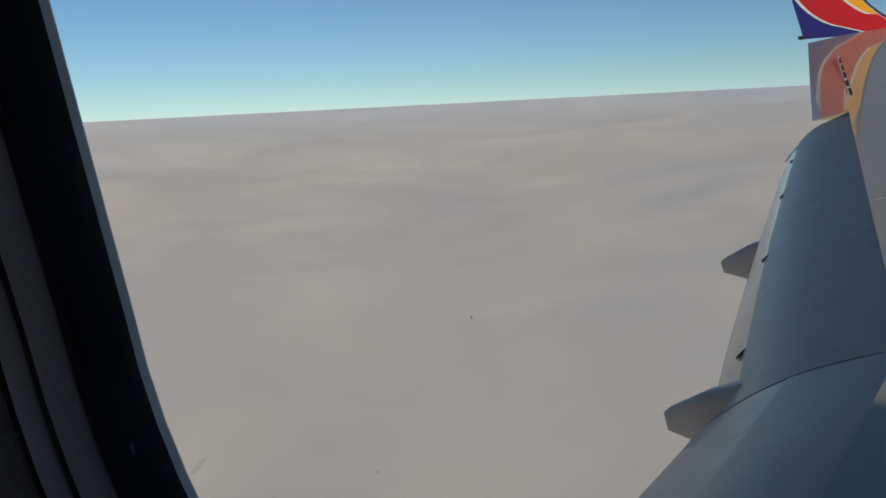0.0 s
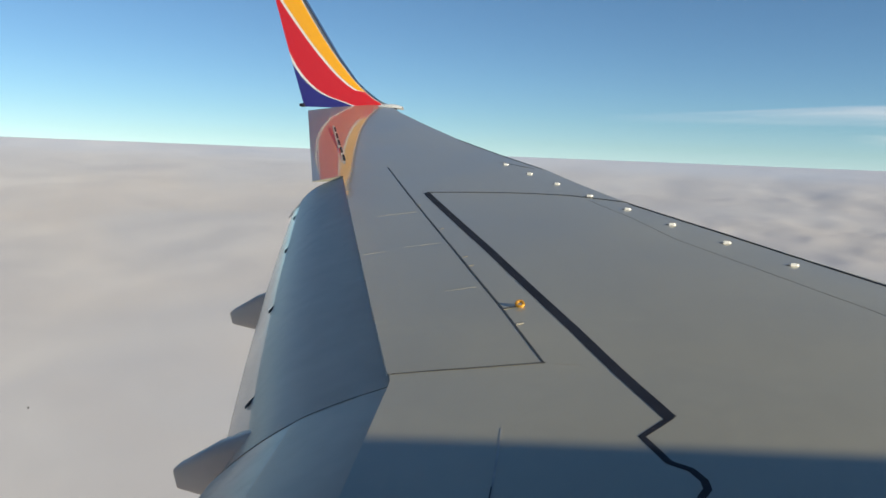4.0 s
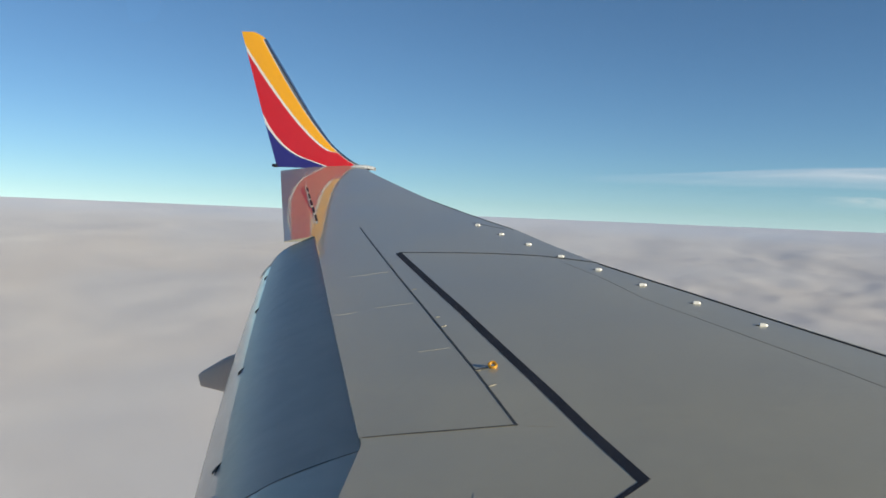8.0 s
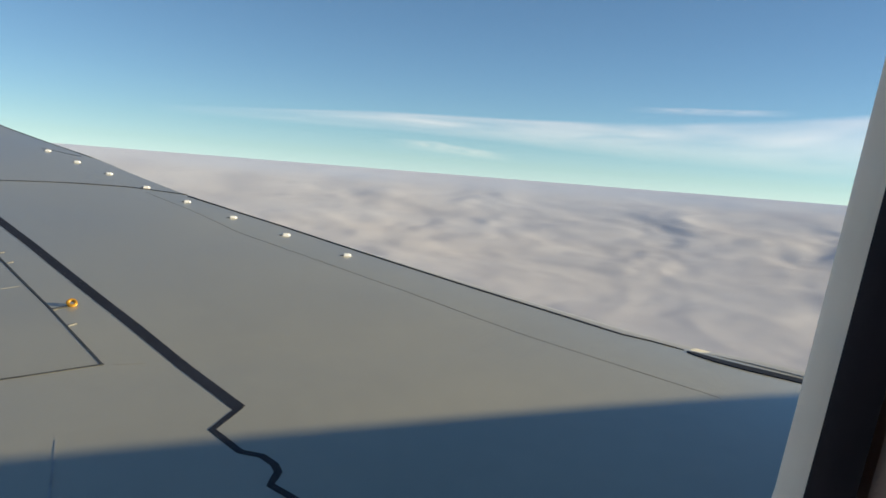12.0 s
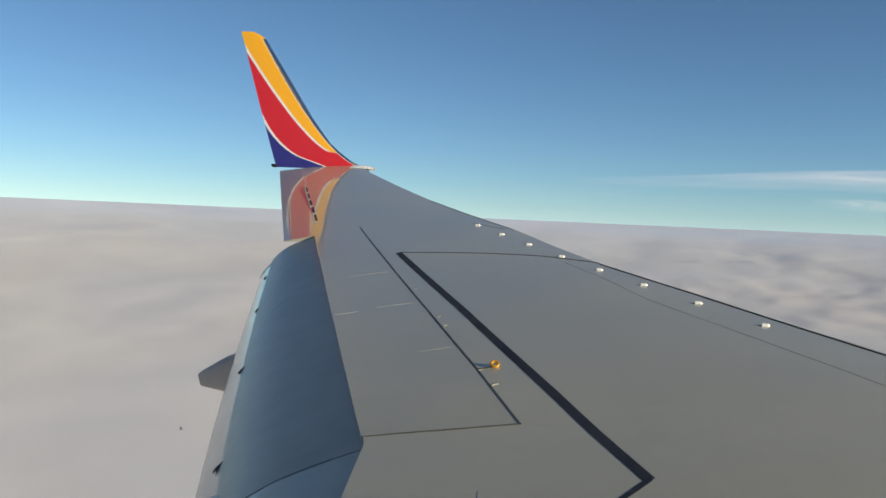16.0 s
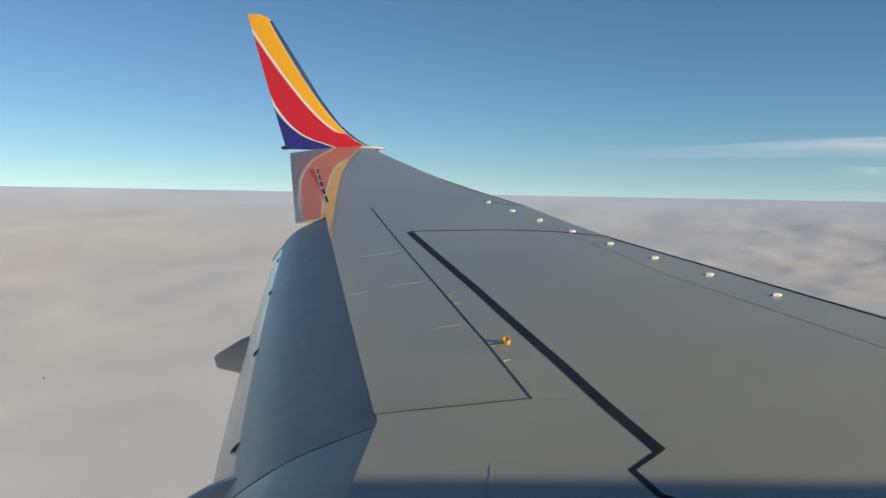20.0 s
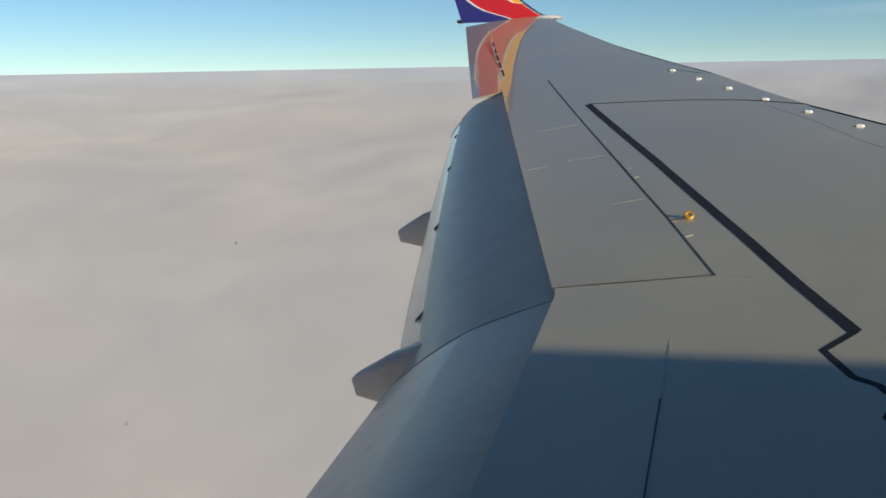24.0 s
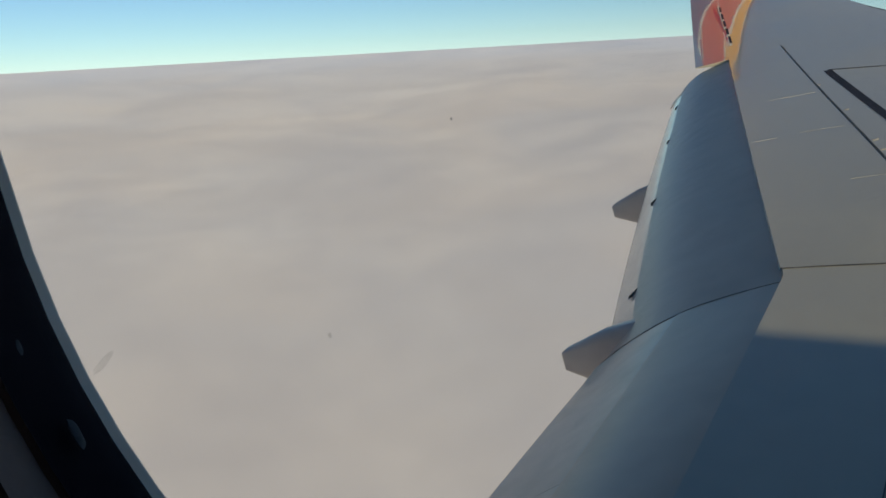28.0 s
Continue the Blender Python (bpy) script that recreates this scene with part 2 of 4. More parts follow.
# sealant walkway band and seams
ribbon("sealant_band", [(-1.005, 8.58), (-0.24, 6.34), (0.33, 4.56), (0.665, 3.45)], 0.07, SEALANT_SHADE, wing, lift=0.0014, label="wide dark blue-black sealant band",
       widths=[0.072, 0.070, 0.066, 0.060])
ribbon("sealant_edge_line", [(-1.038, 8.57), (-0.273, 6.328), (0.300, 4.55), (0.618, 3.51)], 0.006, PALE, wing, lift=0.0012)
ribbon("sealant_edge", [(0.672, 3.455), (0.53, 3.28), (0.60, 3.06), (0.67, 3.0), (0.70, 2.92), (0.70, 2.86), (0.655, 2.78), (0.74, 2.6), (0.80, 2.2), (0.80, 1.0)],
       0.03, SEALANT_SHADE, wing, lift=0.0016)
ribbon("panel_seam", [(-1.0, 8.60), (0.0, 8.40), (0.47, 8.27), (0.99, 8.01)], 0.016, SEAM_SHADE, wing)
ribbon("panel_seam", [(0.62, 8.06), (0.95, 7.30), (1.19, 6.56), (1.58, 5.76), (1.99, 4.89), (2.325, 4.086), (2.625, 3.465), (2.853, 2.983)], 0.005, THIN, wing, lift=0.0012)
ribbon("spoiler_hinge_seam", [(-1.67, 10.12), (-0.51, 6.38), (-0.10, 5.02), (0.15, 4.12)], 0.0125, SEAM_SHADE, wing)
ribbon("spoiler_end_seam", [(0.16, 4.118), (-0.17, 4.087), (-0.46, 4.070), (-0.61, 4.058)], 0.007, SEAM_SHADE, wing, lift=0.0045, widths=[0.009, 0.008, 0.006, 0.003])
ribbon("spoiler_end_seam", [(0.20, 4.10), (0.34, 4.076)], 0.004, THIN, wing, lift=0.0012)
ribbon("leading_edge_seam", [(x_front(y) - 0.028, y) for y in (12.1, 11.6, 11.0, 10.4, 9.85)], 0.012, SEAM_SHADE, wing, lift=0.003)
ribbon("leading_edge_seam", [(-0.30, 10.25), (-0.14, 10.10), (0.10, 9.86)], 0.010, SEAM_SHADE, wing, lift=0.002)
for x, y in ((-1.01, 8.03), (-0.68, 7.06), (-0.41, 6.17), (-0.345, 5.93), (-0.07, 4.955)):
    ribbon("hinge_cleat", [(x - 0.012, y - 0.006), (x + 0.020, y + 0.008)], 0.007, CLEAT, wing, lift=0.0045)
ribbon("inboard_seam", [(-0.03, 3.39), (-0.05, 2.8)], 0.008, SCUFF, wing, lift=0.0015)
ribbon("inboard_seam", [(-0.05, 2.9), (-0.075, 2.2), (-0.10, 1.7), (-0.12, 0.6)], 0.0045, SEAM_SHADE, wing)
for p, q in (((-1.347, 7.639), (-0.995, 7.746)), ((-0.919, 6.521), (-0.832, 6.547)), ((-0.801, 6.555), (-0.634, 6.596)), ((-1.235, 6.375), (-1.062, 6.433)), ((-0.467, 5.366), (-0.268, 5.419))):
    ribbon("scuff_mark", [p, q], 0.006, SCUFF, wing, widths=[0.003, 0.006], lift=0.0038)

# spoiler panels between the hinge seam and the trailing edge
SPOIL = [4.062, 5.40, 6.52, 7.70, 8.90, 10.05]


def x_hinge(y):
    pts = [(4.12, 0.15), (5.02, -0.10), (6.38, -0.51), (10.12, -1.67)]
    for (a, xa), (b, xb) in zip(pts[:-1], pts[1:]):
        if y <= b:
            return lerp(xa, xb, (y - a) / (b - a))
    return pts[-1][1]


for ya, yb in zip(SPOIL[:-1], SPOIL[1:]):
    rows = []
    for k, y in enumerate(frange(ya + 0.0008, yb - 0.0008, 12)):
        lo, hi = x_te(y) - 0.012, x_hinge(y) - 0.014
        shear = 0.056 * (1 - k / 11) if ya < 4.1 else 0.0            # the inboard end runs square to the hinge
        row = [(lo, y, top(lo, y) - 0.02)]
        for j, x in enumerate(frange(lo, hi, 9)):
            row.append((x, y + shear * j / 8, top(x, y + shear * j / 8) + 0.0022))
        rows.append(row + [(hi, y + shear, top(hi, y + shear) - 0.004)])
    part("spoiler_panel", grid(rows), SPOILER, wing)

# aileron behind the outer trailing edge, with its hinge gap
def aileron_z(y, g):
    return z_chord(y) + 0.004 - droop(y) - g * lerp(0.22, 0.14, (y - 9.87) / 6.1)


rows = []
for y in frange(9.87, 15.98, 40):
    w = lerp(0.38, 0.46, (y - 9.87) / 6.1)
    gs = [0.0012, 0.02, 0.1, 0.2, 0.3, w]
    rows.append([(x_te(y) - g, y, aileron_z(y, g) - (0.002 if g < 0.01 else 0.0)) for g in gs] + [(x_te(y) - w, y, aileron_z(y, w) - 0.008)]
                + [(x_te(y) - 0.002, y, aileron_z(y, 0) - 0.06)])
bm = grid(rows, closed_u=True)
bm.verts.ensure_lookup_table()
cap(bm, [bm.verts[i] for i in range(8)])
cap(bm, [bm.verts[len(bm.verts) - 8 + i] for i in range(8)])
aileron = part("aileron", bm, WING, jet, "grey aileron reflecting the winglet stripes")


def box(name, centre, size, mat, parent, rot=0.0, bevel=0.0, label="", tilt=0.0):
    bm = bmesh.new()
    bmesh.ops.create_cube(bm, size=1.0)
    bmesh.ops.scale(bm, vec=size, verts=bm.verts)
    if bevel > 0:
        bmesh.ops.bevel(bm, geom=list(bm.edges), offset=bevel, segments=2, affect="EDGES")
    bm.transform(Matrix.Translation(centre) @ pose(0, 0, 0, tilt, 0, rot))
    return part(name, bm, mat, parent, label)


SWEEP = -math.degrees(math.atan(0.267))
def x_slot(y):
    return x_te(y) + lerp(0.062, 0.0, (y - 10.5) / 3.4)


DASH = -math.degrees(math.atan(0.285))
for y in frange(11.05, 13.55, 5):
    box("hinge_slot", (x_slot(y), y, top(x_slot(y), y) + 0.003), (0.028, 0.42, 0.010), SEALANT_SHADE, aileron, rot=-DASH, tilt=math.degrees(0.19))
for y in frange(10.74, 13.86, 6):
    box("hinge_bracket", (x_slot(y) - 0.012, y, top(x_slot(y) - 0.012, y) + 0.003), (0.034, 0.10, 0.012), SCUFF, aileron, rot=-DASH, tilt=math.degrees(0.19))
box("hinge_plate", (x_slot(12.2) - 0.030, 12.2, top(x_slot(12.2) - 0.03, 12.2) + 0.002), (0.014, 3.2, 0.007), SCUFF, aileron, rot=-DASH, tilt=math.degrees(0.19))
box("tab_seam", (x_te(11.6) - 0.29, 11.6, aileron_z(11.6, 0.29) + 0.003), (0.010, 3.0, 0.006), SCUFF, aileron, rot=-SWEEP, tilt=math.degrees(0.175))

# flaps
def z_outer(y, g):
    return z_chord(y) - 0.03 - 0.36 * g - 0.15 * g * g - 0.10 * max((g / g_out(y) - 0.4) / 0.6, 0.0) ** 2      # rolled-down aft part


def bend(u):
    """How far the aft part has turned down, u along the chord."""
    return 0.185 * min(max((u - 0.36) / 0.64, 0.0), 1.1) ** 3


def z_flap(y, g):
    """Upper surface of the lowered flap, g metres behind the fixed trailing edge."""
    if y > 4.002:
        return z_outer(y, g) - 0.75 * bend(g / g_out(y)) * g_out(y)                     # aft segment set steeper
    h = min(max(g, 0.0), 0.49)
    z = z_chord(y) - 0.02 - 0.25 * g - 0.48 * h * h - 0.48 * max(g - 0.49, 0.0)
    return lerp(z, z_outer(4.01, g) - 0.003 + z_chord(y) - z_chord(4.01), min(max((y - 2.4) / 1.4, 0.0), 1.0) ** 2)


def g_out(y):
    return 0.905 - 0.28 * max((y - 4.5) / 5.3, 0.0) ** 1.6


def flap_sheet(name, y0, y1, g0, g1, mat, parent, label="", n=24, lift=0.0):
    rows = []
    for y in frange(y0, y1, n):
        a, b = g0(y), g1(y)
        gs = frange(a, b, 10)
        up = [(x_te(y) - g, y, z_flap(y, g) + lift) for g in gs]
        down = [(x_te(y) - g, y, z_flap(y, g) + lift - lerp(0.10, 0.006, i / 4)) for i, g in enumerate(frange(a, b, 5))][::-1]
        rows.append(up + down)
    bm = grid(rows, closed_u=True)
    bm.verts.ensure_lookup_table()
    m = len(rows[0])
    cap(bm, [bm.verts[i] for i in range(m)])
    cap(bm, [bm.verts[len(bm.verts) - m + i] for i in range(m)][::-1])
    return part(name, bm, mat, parent, label)


flap_out = flap_sheet("flap", 4.004, 9.93, lambda y: -0.10, lambda y: g_out(y) * 0.83, FLAP, jet, "blue-grey lowered outboard flap, streaked and stained")
flap_sheet("aft_flap", 4.004, 9.78, lambda y: g_out(y) * 0.825, lambda y: g_out(y), AFT_OUT, flap_out, "grey aft flap segment, base colour paled for reflected cloud", lift=-0.003)
flap_in = flap_sheet("flap", -0.1, 4.00, lambda y: -0.10, lambda y: 0.493, FLAP, jet, "blue-grey lowered inboard flap in the fuselage shadow")
flap_sheet("aft_flap", 2.52, 3.99, lambda y: 0.488, lambda y: 0.925, AFT, flap_in, "grey aft flap segment, base colour paled for reflected cloud", lift=-0.003)
flap_sheet("aft_flap", -0.1, 2.517, lambda y: 0.488, lambda y: 0.80, AFT, flap_in, "grey aft flap segment, base colour paled for reflected cloud", lift=-0.003)
bm = bmesh.new()
corners = [(9.80, 0.47), (10.16, 0.625), (10.02, 0.668), (9.70, 0.545)]
up = [bm.verts.new((x_te(y) - g, y, z_flap(y, g) + 0.004)) for y, g in corners]
down = [bm.verts.new((x_te(y) - g, y, z_flap(y, g) - 0.014)) for y, g in corners]
bm.faces.new(up[::-1]), bm.faces.new(down)
for k in range(4):
    bm.faces.new((up[k], up[(k + 1) % 4], down[(k + 1) % 4], down[k]))
part("end_tab", bm, FLAP, flap_out, "small tab at the flap's outer end", smooth=False)
rows = []
for g in frange(0.16, 0.90, 26):
    w = 0.001 + 0.002 * math.sin(math.pi * (g - 0.16) / 0.74)
    z = max(z_flap(4.004, g), z_flap(4.0, g)) + 0.0008
    rows.append([(x_te(4.0) - g, 4.001 - w, z - 0.02), (x_te(4.0) - g, 4.001 - w, z), (x_te(4.0) - g, 4.003 + w, z), (x_te(4.0) - g, 4.003 + w, z - 0.02)])
part("flap_end_seal", grid(rows), THIN, flap_out, smooth=False)
for y, g, w in ((4.79, 0.76, 1.0), (6.39, 0.704, 0.85), (8.01, 0.632, 0.7), (9.30, 0.578, 0.6)):
    bm = bmesh.new()
    vs = [bm.verts.new((x_te(y) - g + w * dx, y + w * dy, z_flap(y, g - w * dx) + 0.003)) for dx, dy in ((-0.022, -0.06), (0.0, -0.045), (0.022, 0.06), (0.002, 0.05))]
    bm.faces.new(vs[::-1])
    ex = bmesh.ops.extrude_face_region(bm, geom=list(bm.faces))
    bmesh.ops.translate(bm, vec=(0, 0, -0.02), verts=[v for v in ex["geom"] if isinstance(v, bmesh.types.BMVert)])
    part("drain_hole", bm, DRAIN, flap_out)


def fairing(y, tip, label):
    """A canoe-shaped flap track fairing drooping behind the flap."""
    tx, tz = tip
    zt = z_chord(y)
    prof = [(tx, tz, tz - 0.03, 0.03), (tx + 0.03, tz + 0.03, tz - 0.11, 0.055), (tx + 0.25, tz + 0.17, tz - 0.15, 0.085), (tx + 0.6, tz + 0.33, tz - 0.17, 0.11),
            (tx + 1.1, zt - 0.16, tz - 0.12, 0.12), (tx + 1.9, zt - 0.16, zt - 0.75, 0.12), (tx + 2.8, zt - 0.2, zt - 0.45, 0.08)]
    rows = []
    for x, zu, zl, w in prof:
        g = x_te(y) - x
        if -0.1 < g < 0.9:
            zu = min(zu, z_flap(y, g) - 0.012)
            zl = min(zl, zu - 0.05)
        zm, h = (zu + zl) / 2, (zu - zl) / 2
        rows.append([(x, y + w * math.copysign(abs(math.cos(a)) ** 0.5, math.cos(a)), zm + h * math.copysign(abs(math.sin(a)) ** 0.5, math.sin(a)))
                     for a in [2 * math.pi * k / 16 for k in range(16)]])
    bm = grid(rows, closed_u=True)
    bm.verts.ensure_lookup_table()
    cap(bm, [bm.verts[i] for i in range(16)][::-1])
    cap(bm, [bm.verts[len(bm.verts) - 16 + i] for i in range(16)])
    return part("flap_track_fairing", bm, FAIRING, jet, label)


fairing(7.6, (-2.72, -1.50), "grey flap track fairing drooping behind the flap")
fairing(4.35, (-1.86, -1.755), "grey flap track fairing drooping behind the flap")
fairing(2.30, (-1.60, -1.83), "grey flap track fairing drooping behind the flap")

# vortex generators along the front of the wing
for x, y in ((-0.23, 10.09), (0.06, 9.48), (0.35, 8.89), (0.65, 8.26), (0.95, 7.66), (1.25, 7.06), (1.56, 6.46), (1.87, 5.84)):
    bm = bmesh.new()
    plan = [(-0.030, -0.014), (0.014, -0.015), (0.034, 0.0), (0.014, 0.015), (-0.030, 0.014)]
    low = [bm.verts.new((x + dx, y + dy, top(x, y) - 0.004)) for dx, dy in plan]
    high = [bm.verts.new((x + dx * 0.86, y + dy * 0.62, top(x, y) + (0.017 if dx < 0.02 else 0.010))) for dx, dy in plan]
    for k in range(5):
        bm.faces.new((low[k], low[(k + 1) % 5], high[(k + 1) % 5], high[k]))
    bm.faces.new(high)
    part("vortex_generator", bm, WHITE, wing, "small white vortex generator fin", smooth=False)
    # small cast shadow behind the fin, painted as a dark strip
    ribbon("generator_shadow", [(x - 0.052, y + 0.002), (x - 0.028, y)], 0.014, SEAM_SHADE, wing, lift=0.003)

# amber tie-down ring beside the hinge seam, with its stalk
RX, RY = 0.02, 5.00
rows = []
for k in range(24):
    a = 2 * math.pi * k / 24
    rows.append([(RX + (0.021 + 0.010 * math.cos(b)) * math.cos(a), RY + (0.021 + 0.010 * math.cos(b)) * math.sin(a) * 0.75,
                  top(RX, RY) + 0.016 + 0.010 * math.sin(b) + 0.014 * math.sin(a)) for b in [2 * math.pi * j / 10 for j in range(10)]])
part("tie_down_ring", grid(rows, closed_u=True, closed_v=True), AMBER, wing, "amber ring fitting on a short stalk")
ribbon("ring_stalk", [(-0.002, 4.99), (-0.075, 4.965)], 0.012, SEAM_SHADE, wing, lift=0.006)
ribbon("seam_cleat", [(0.045, 4.705), (0.005, 4.685)], 0.008, CLEAT, wing, lift=0.006)
# hinge bracket in the shaded root
for pts in ([(-0.065, 2.215), (0.0, 2.205)], [(-0.065, 2.165), (0.0, 2.155)], [(0.0, 2.215), (0.0, 2.15)]):
    ribbon("access_bracket", pts, 0.004, SEAM_SHADE, wing, lift=0.002)

# slats standing ahead of the fixed leading edge
def slat(y0, y1):
    rows = []
    for y in frange(y0, y1, 20):
        xg, zt = x_gap(y), top(x_gap(y), y)
        h = lerp(-0.045, 0.002, (7.95 - y) / 4.2)
        prof = [(0.035, -0.11), (0.035, h - 0.010), (0.10, h), (0.20, h - 0.020), (0.32, h - 0.075), (0.40, -0.16), (0.42, -0.24), (0.36, -0.30), (0.2, -0.22)]
        rows.append([(xg + dx, y, zt + dz) for dx, dz in prof])
    bm = grid(rows, closed_u=True)
    bm.verts.ensure_lookup_table()
    cap(bm, [bm.verts[i] for i in range(9)])
    cap(bm, [bm.verts[len(bm.verts) - 9 + i] for i in range(9)][::-1])
    return part("slat", bm, SLAT, jet, "pale grey slat along the wing's leading edge")


slat(3.72, 7.95)
# dark strip painted for the shade in the gap behind the slats
ribbon("slat_gap_shade", [(x_gap(y) - 0.020, y) for y in (7.95, 6.8, 5.13, 4.34, 4.0, 3.87, 3.76, 3.70)], 0.03, SEALANT_SHADE, wing, lift=0.003, widths=[0.03, 0.03, 0.03, 0.028, 0.026, 0.022, 0.018, 0.012])
# slot shade drawn as dark ribbon, pale pylon fairing, at the slats' inner end
ribbon("slat_slot_shade", [(3.225, 3.665), (3.25, 3.61), (3.30, 3.50), (3.39, 3.37), (3.62, 3.10), (3.92, 2.75)], 0.05, SEALANT_SHADE, wing, lift=0.006,
       widths=[0.02, 0.06, 0.085, 0.10, 0.10, 0.10])
rows = []
for k, y in enumerate(frange(2.6, 3.655, 16)):
    xg = lerp(3.30, 4.10, ((3.655 - y) / 1.05) ** 0.9)
    zt = top(xg, y)
    h = 0.016 * min((3.655 - y) / 0.2, 1.0)
    rows.append([(xg + 0.02, y, zt - 0.05), (xg + 0.02, y, zt + h * 0.3), (xg + 0.09, y, zt + h), (xg + 0.19, y, zt - 0.01), (xg + 0.32, y, zt - 0.09), (xg + 0.36, y, zt - 0.4)])
part("pylon_fairing", grid(rows), SLAT, jet, "pale pylon fairing ahead of the wing")


# ---------------------------------------------------------------- winglet
def table(z, pts):
    if z <= pts[0][0]:
        return pts[0][1]
    for (a, xa), (b, xb) in zip(pts[:-1], pts[1:]):
        if z <= b:
            return lerp(xa, xb, (z - a) / (b - a))
    return pts[-1][1]


WL_TE = [(0.98, -4.36), (1.91, -4.68), (3.64, -5.245)]
WL_LE = [(0.98, -2.50), (1.06, -2.72), (1.13, -2.89), (1.32, -3.15), (1.47, -3.32), (1.95, -3.70), (2.64, -4.16), (3.50, -4.74), (3.58, -4.85), (3.64, -5.0)]


def smooth_line(z0, pts, top_z, n=11):
    """A smooth curve x(z) through a livery line, sampled evenly in the root of its height."""
    s = [math.sqrt(z - z0) for z, _ in pts]
    k = np.polyfit(s, [x for _, x in pts], 3)
    out = []
    for i in range(n):
        q = lerp(s[0], math.sqrt(top_z - z0), i / (n - 1))
        out.append((z0 + q * q, float(np.polyval(k, q))))
    return out


WL_BAND = smooth_line(1.0, [(1.05, -2.80), (1.13, -2.95), (1.34, -3.23), (1.59, -3.47), (1.97, -3.79), (2.68, -4.29), (3.50, -4.80)], 3.5) + [(3.53, -4.5)]
WL_YR = [(1.24, -2.8)] + smooth_line(1.25, [(1.30, -3.33), (1.72, -3.86), (2.27, -4.36), (2.94, -4.86), (3.38, -5.19)], 3.55)
WL_RB = [(0.98, -3.30)] + smooth_line(1.08, [(1.11, -3.70), (1.20, -3.96), (1.43, -4.30), (1.84, -4.64)], 2.05, 9) + [(2.5, -5.5)]


def winglet_material():
    """Livery: yellow, red and blue fields parted by white curved lines, a dark grey leading edge."""
    m = bpy.data.materials.new("winglet_livery")
    m.use_nodes = True
    n, l = m.node_tree.nodes, m.node_tree.links
    b = n["Principled BSDF"]
    b.inputs["Roughness"].default_value = 0.28
    b.inputs["Coat Weight"].default_value = 0.5
    co = n.new("ShaderNodeTexCoord")
    sep = n.new("ShaderNodeSeparateXYZ")
    l.new(co.outputs["Object"], sep.inputs[0])

    def curve(pts):
        mr = n.new("ShaderNodeMapRange")
        mr.inputs["From Min"].default_value, mr.inputs["From Max"].default_value = 0.9, 3.7
        l.new(sep.outputs["Z"], mr.inputs["Value"])
        ramp = n.new("ShaderNodeValToRGB")
        el = ramp.color_ramp.elements
        while len(el) < len(pts):
            el.new(0.5)
        for e, (z, x) in zip(el, pts):
            e.position = (z - 0.9) / 2.8
            v = (x + 6.0) / 4.0
            e.color = (v, v, v, 1)
        l.new(mr.outputs[0], ramp.inputs[0])
        bw = n.new("ShaderNodeMath")
        bw.operation = "MULTIPLY_ADD"
        l.new(ramp.outputs[0], bw.inputs[0])
        bw.inputs[1].default_value, bw.inputs[2].default_value = 4.0, -6.0
        d = n.new("ShaderNodeMath")
        d.operation = "SUBTRACT"
        l.new(sep.outputs["X"], d.inputs[0])
        l.new(bw.outputs[0], d.inputs[1])
        return d.outputs[0]                                 # positive ahead of the line

    def over(value, edge, below, above):
        g = n.new("ShaderNodeMath")
        g.operation = "GREATER_THAN"
        l.new(value, g.inputs[0])
        g.inputs[1].default_value = edge
        mix = n.new("ShaderNodeMix")
        mix.data_type = "RGBA"
        l.new(g.outputs[0], mix.inputs["Factor"])
        for sock, c in ((mix.inputs["A"], below), (mix.inputs["B"], above)):
            if isinstance(c, tuple):
                sock.default_value = (*c, 1)
            else:
                l.new(c, sock)
        return mix.outputs["Result"]

    white, yellow, red, blue, grey = (0.75, 0.75, 0.75), (0.92, 0.42, 0.010), (0.62, 0.016, 0.020), (0.03, 0.025, 0.20), (0.12, 0.13, 0.15)
    rb, yr, band = curve(WL_RB), curve(WL_YR), curve(WL_BAND)
    c = over(rb, -0.03, blue, white)
    c = over(rb, 0.03, c, red)
    c = over(yr, -0.03, c, white)
    c = over(yr, 0.03, c, yellow)
    c = over(band, -0.012, c, white)
    c = over(band, 0.0, c, grey)
    l.new(c, b.inputs["Base Color"])
    return m


LIVERY = winglet_material()


def winglet_y(z):
    return 16.06 + 0.12 * (z - 0.97)


rows = []
zs = [0.96, 1.0, 1.05, 1.1, 1.16, 1.22, 1.3, 1.4, 1.55, 1.75, 2.0, 2.3, 2.6, 2.9, 3.2, 3.4, 3.5, 3.56, 3.61, 3.64]
for z in zs:
    a, b = table(z, WL_TE), table(z, WL_LE)
    row = []
    for k in range(15):
        u = 0.5 - 0.5 * math.cos(math.pi * k / 14)
        row.append((lerp(b, a, u), winglet_y(z) - 0.07 * (b - a) * 0.5 * foil(u), z))
    for k in range(13, 0, -1):
        u = 0.5 - 0.5 * math.cos(math.pi * k / 14)
        row.append((lerp(b, a, u), winglet_y(z) + 0.07 * (b - a) * 0.5 * foil(u), z))
    rows.append(row)
bm = grid(rows, closed_u=True)
bm.verts.ensure_lookup_table()
cap(bm, [bm.verts[len(bm.verts) - 28 + i] for i in range(28)][::-1])
winglet = part("winglet", bm, LIVERY, jet, "upswept winglet with yellow, red and blue fields parted by white lines")
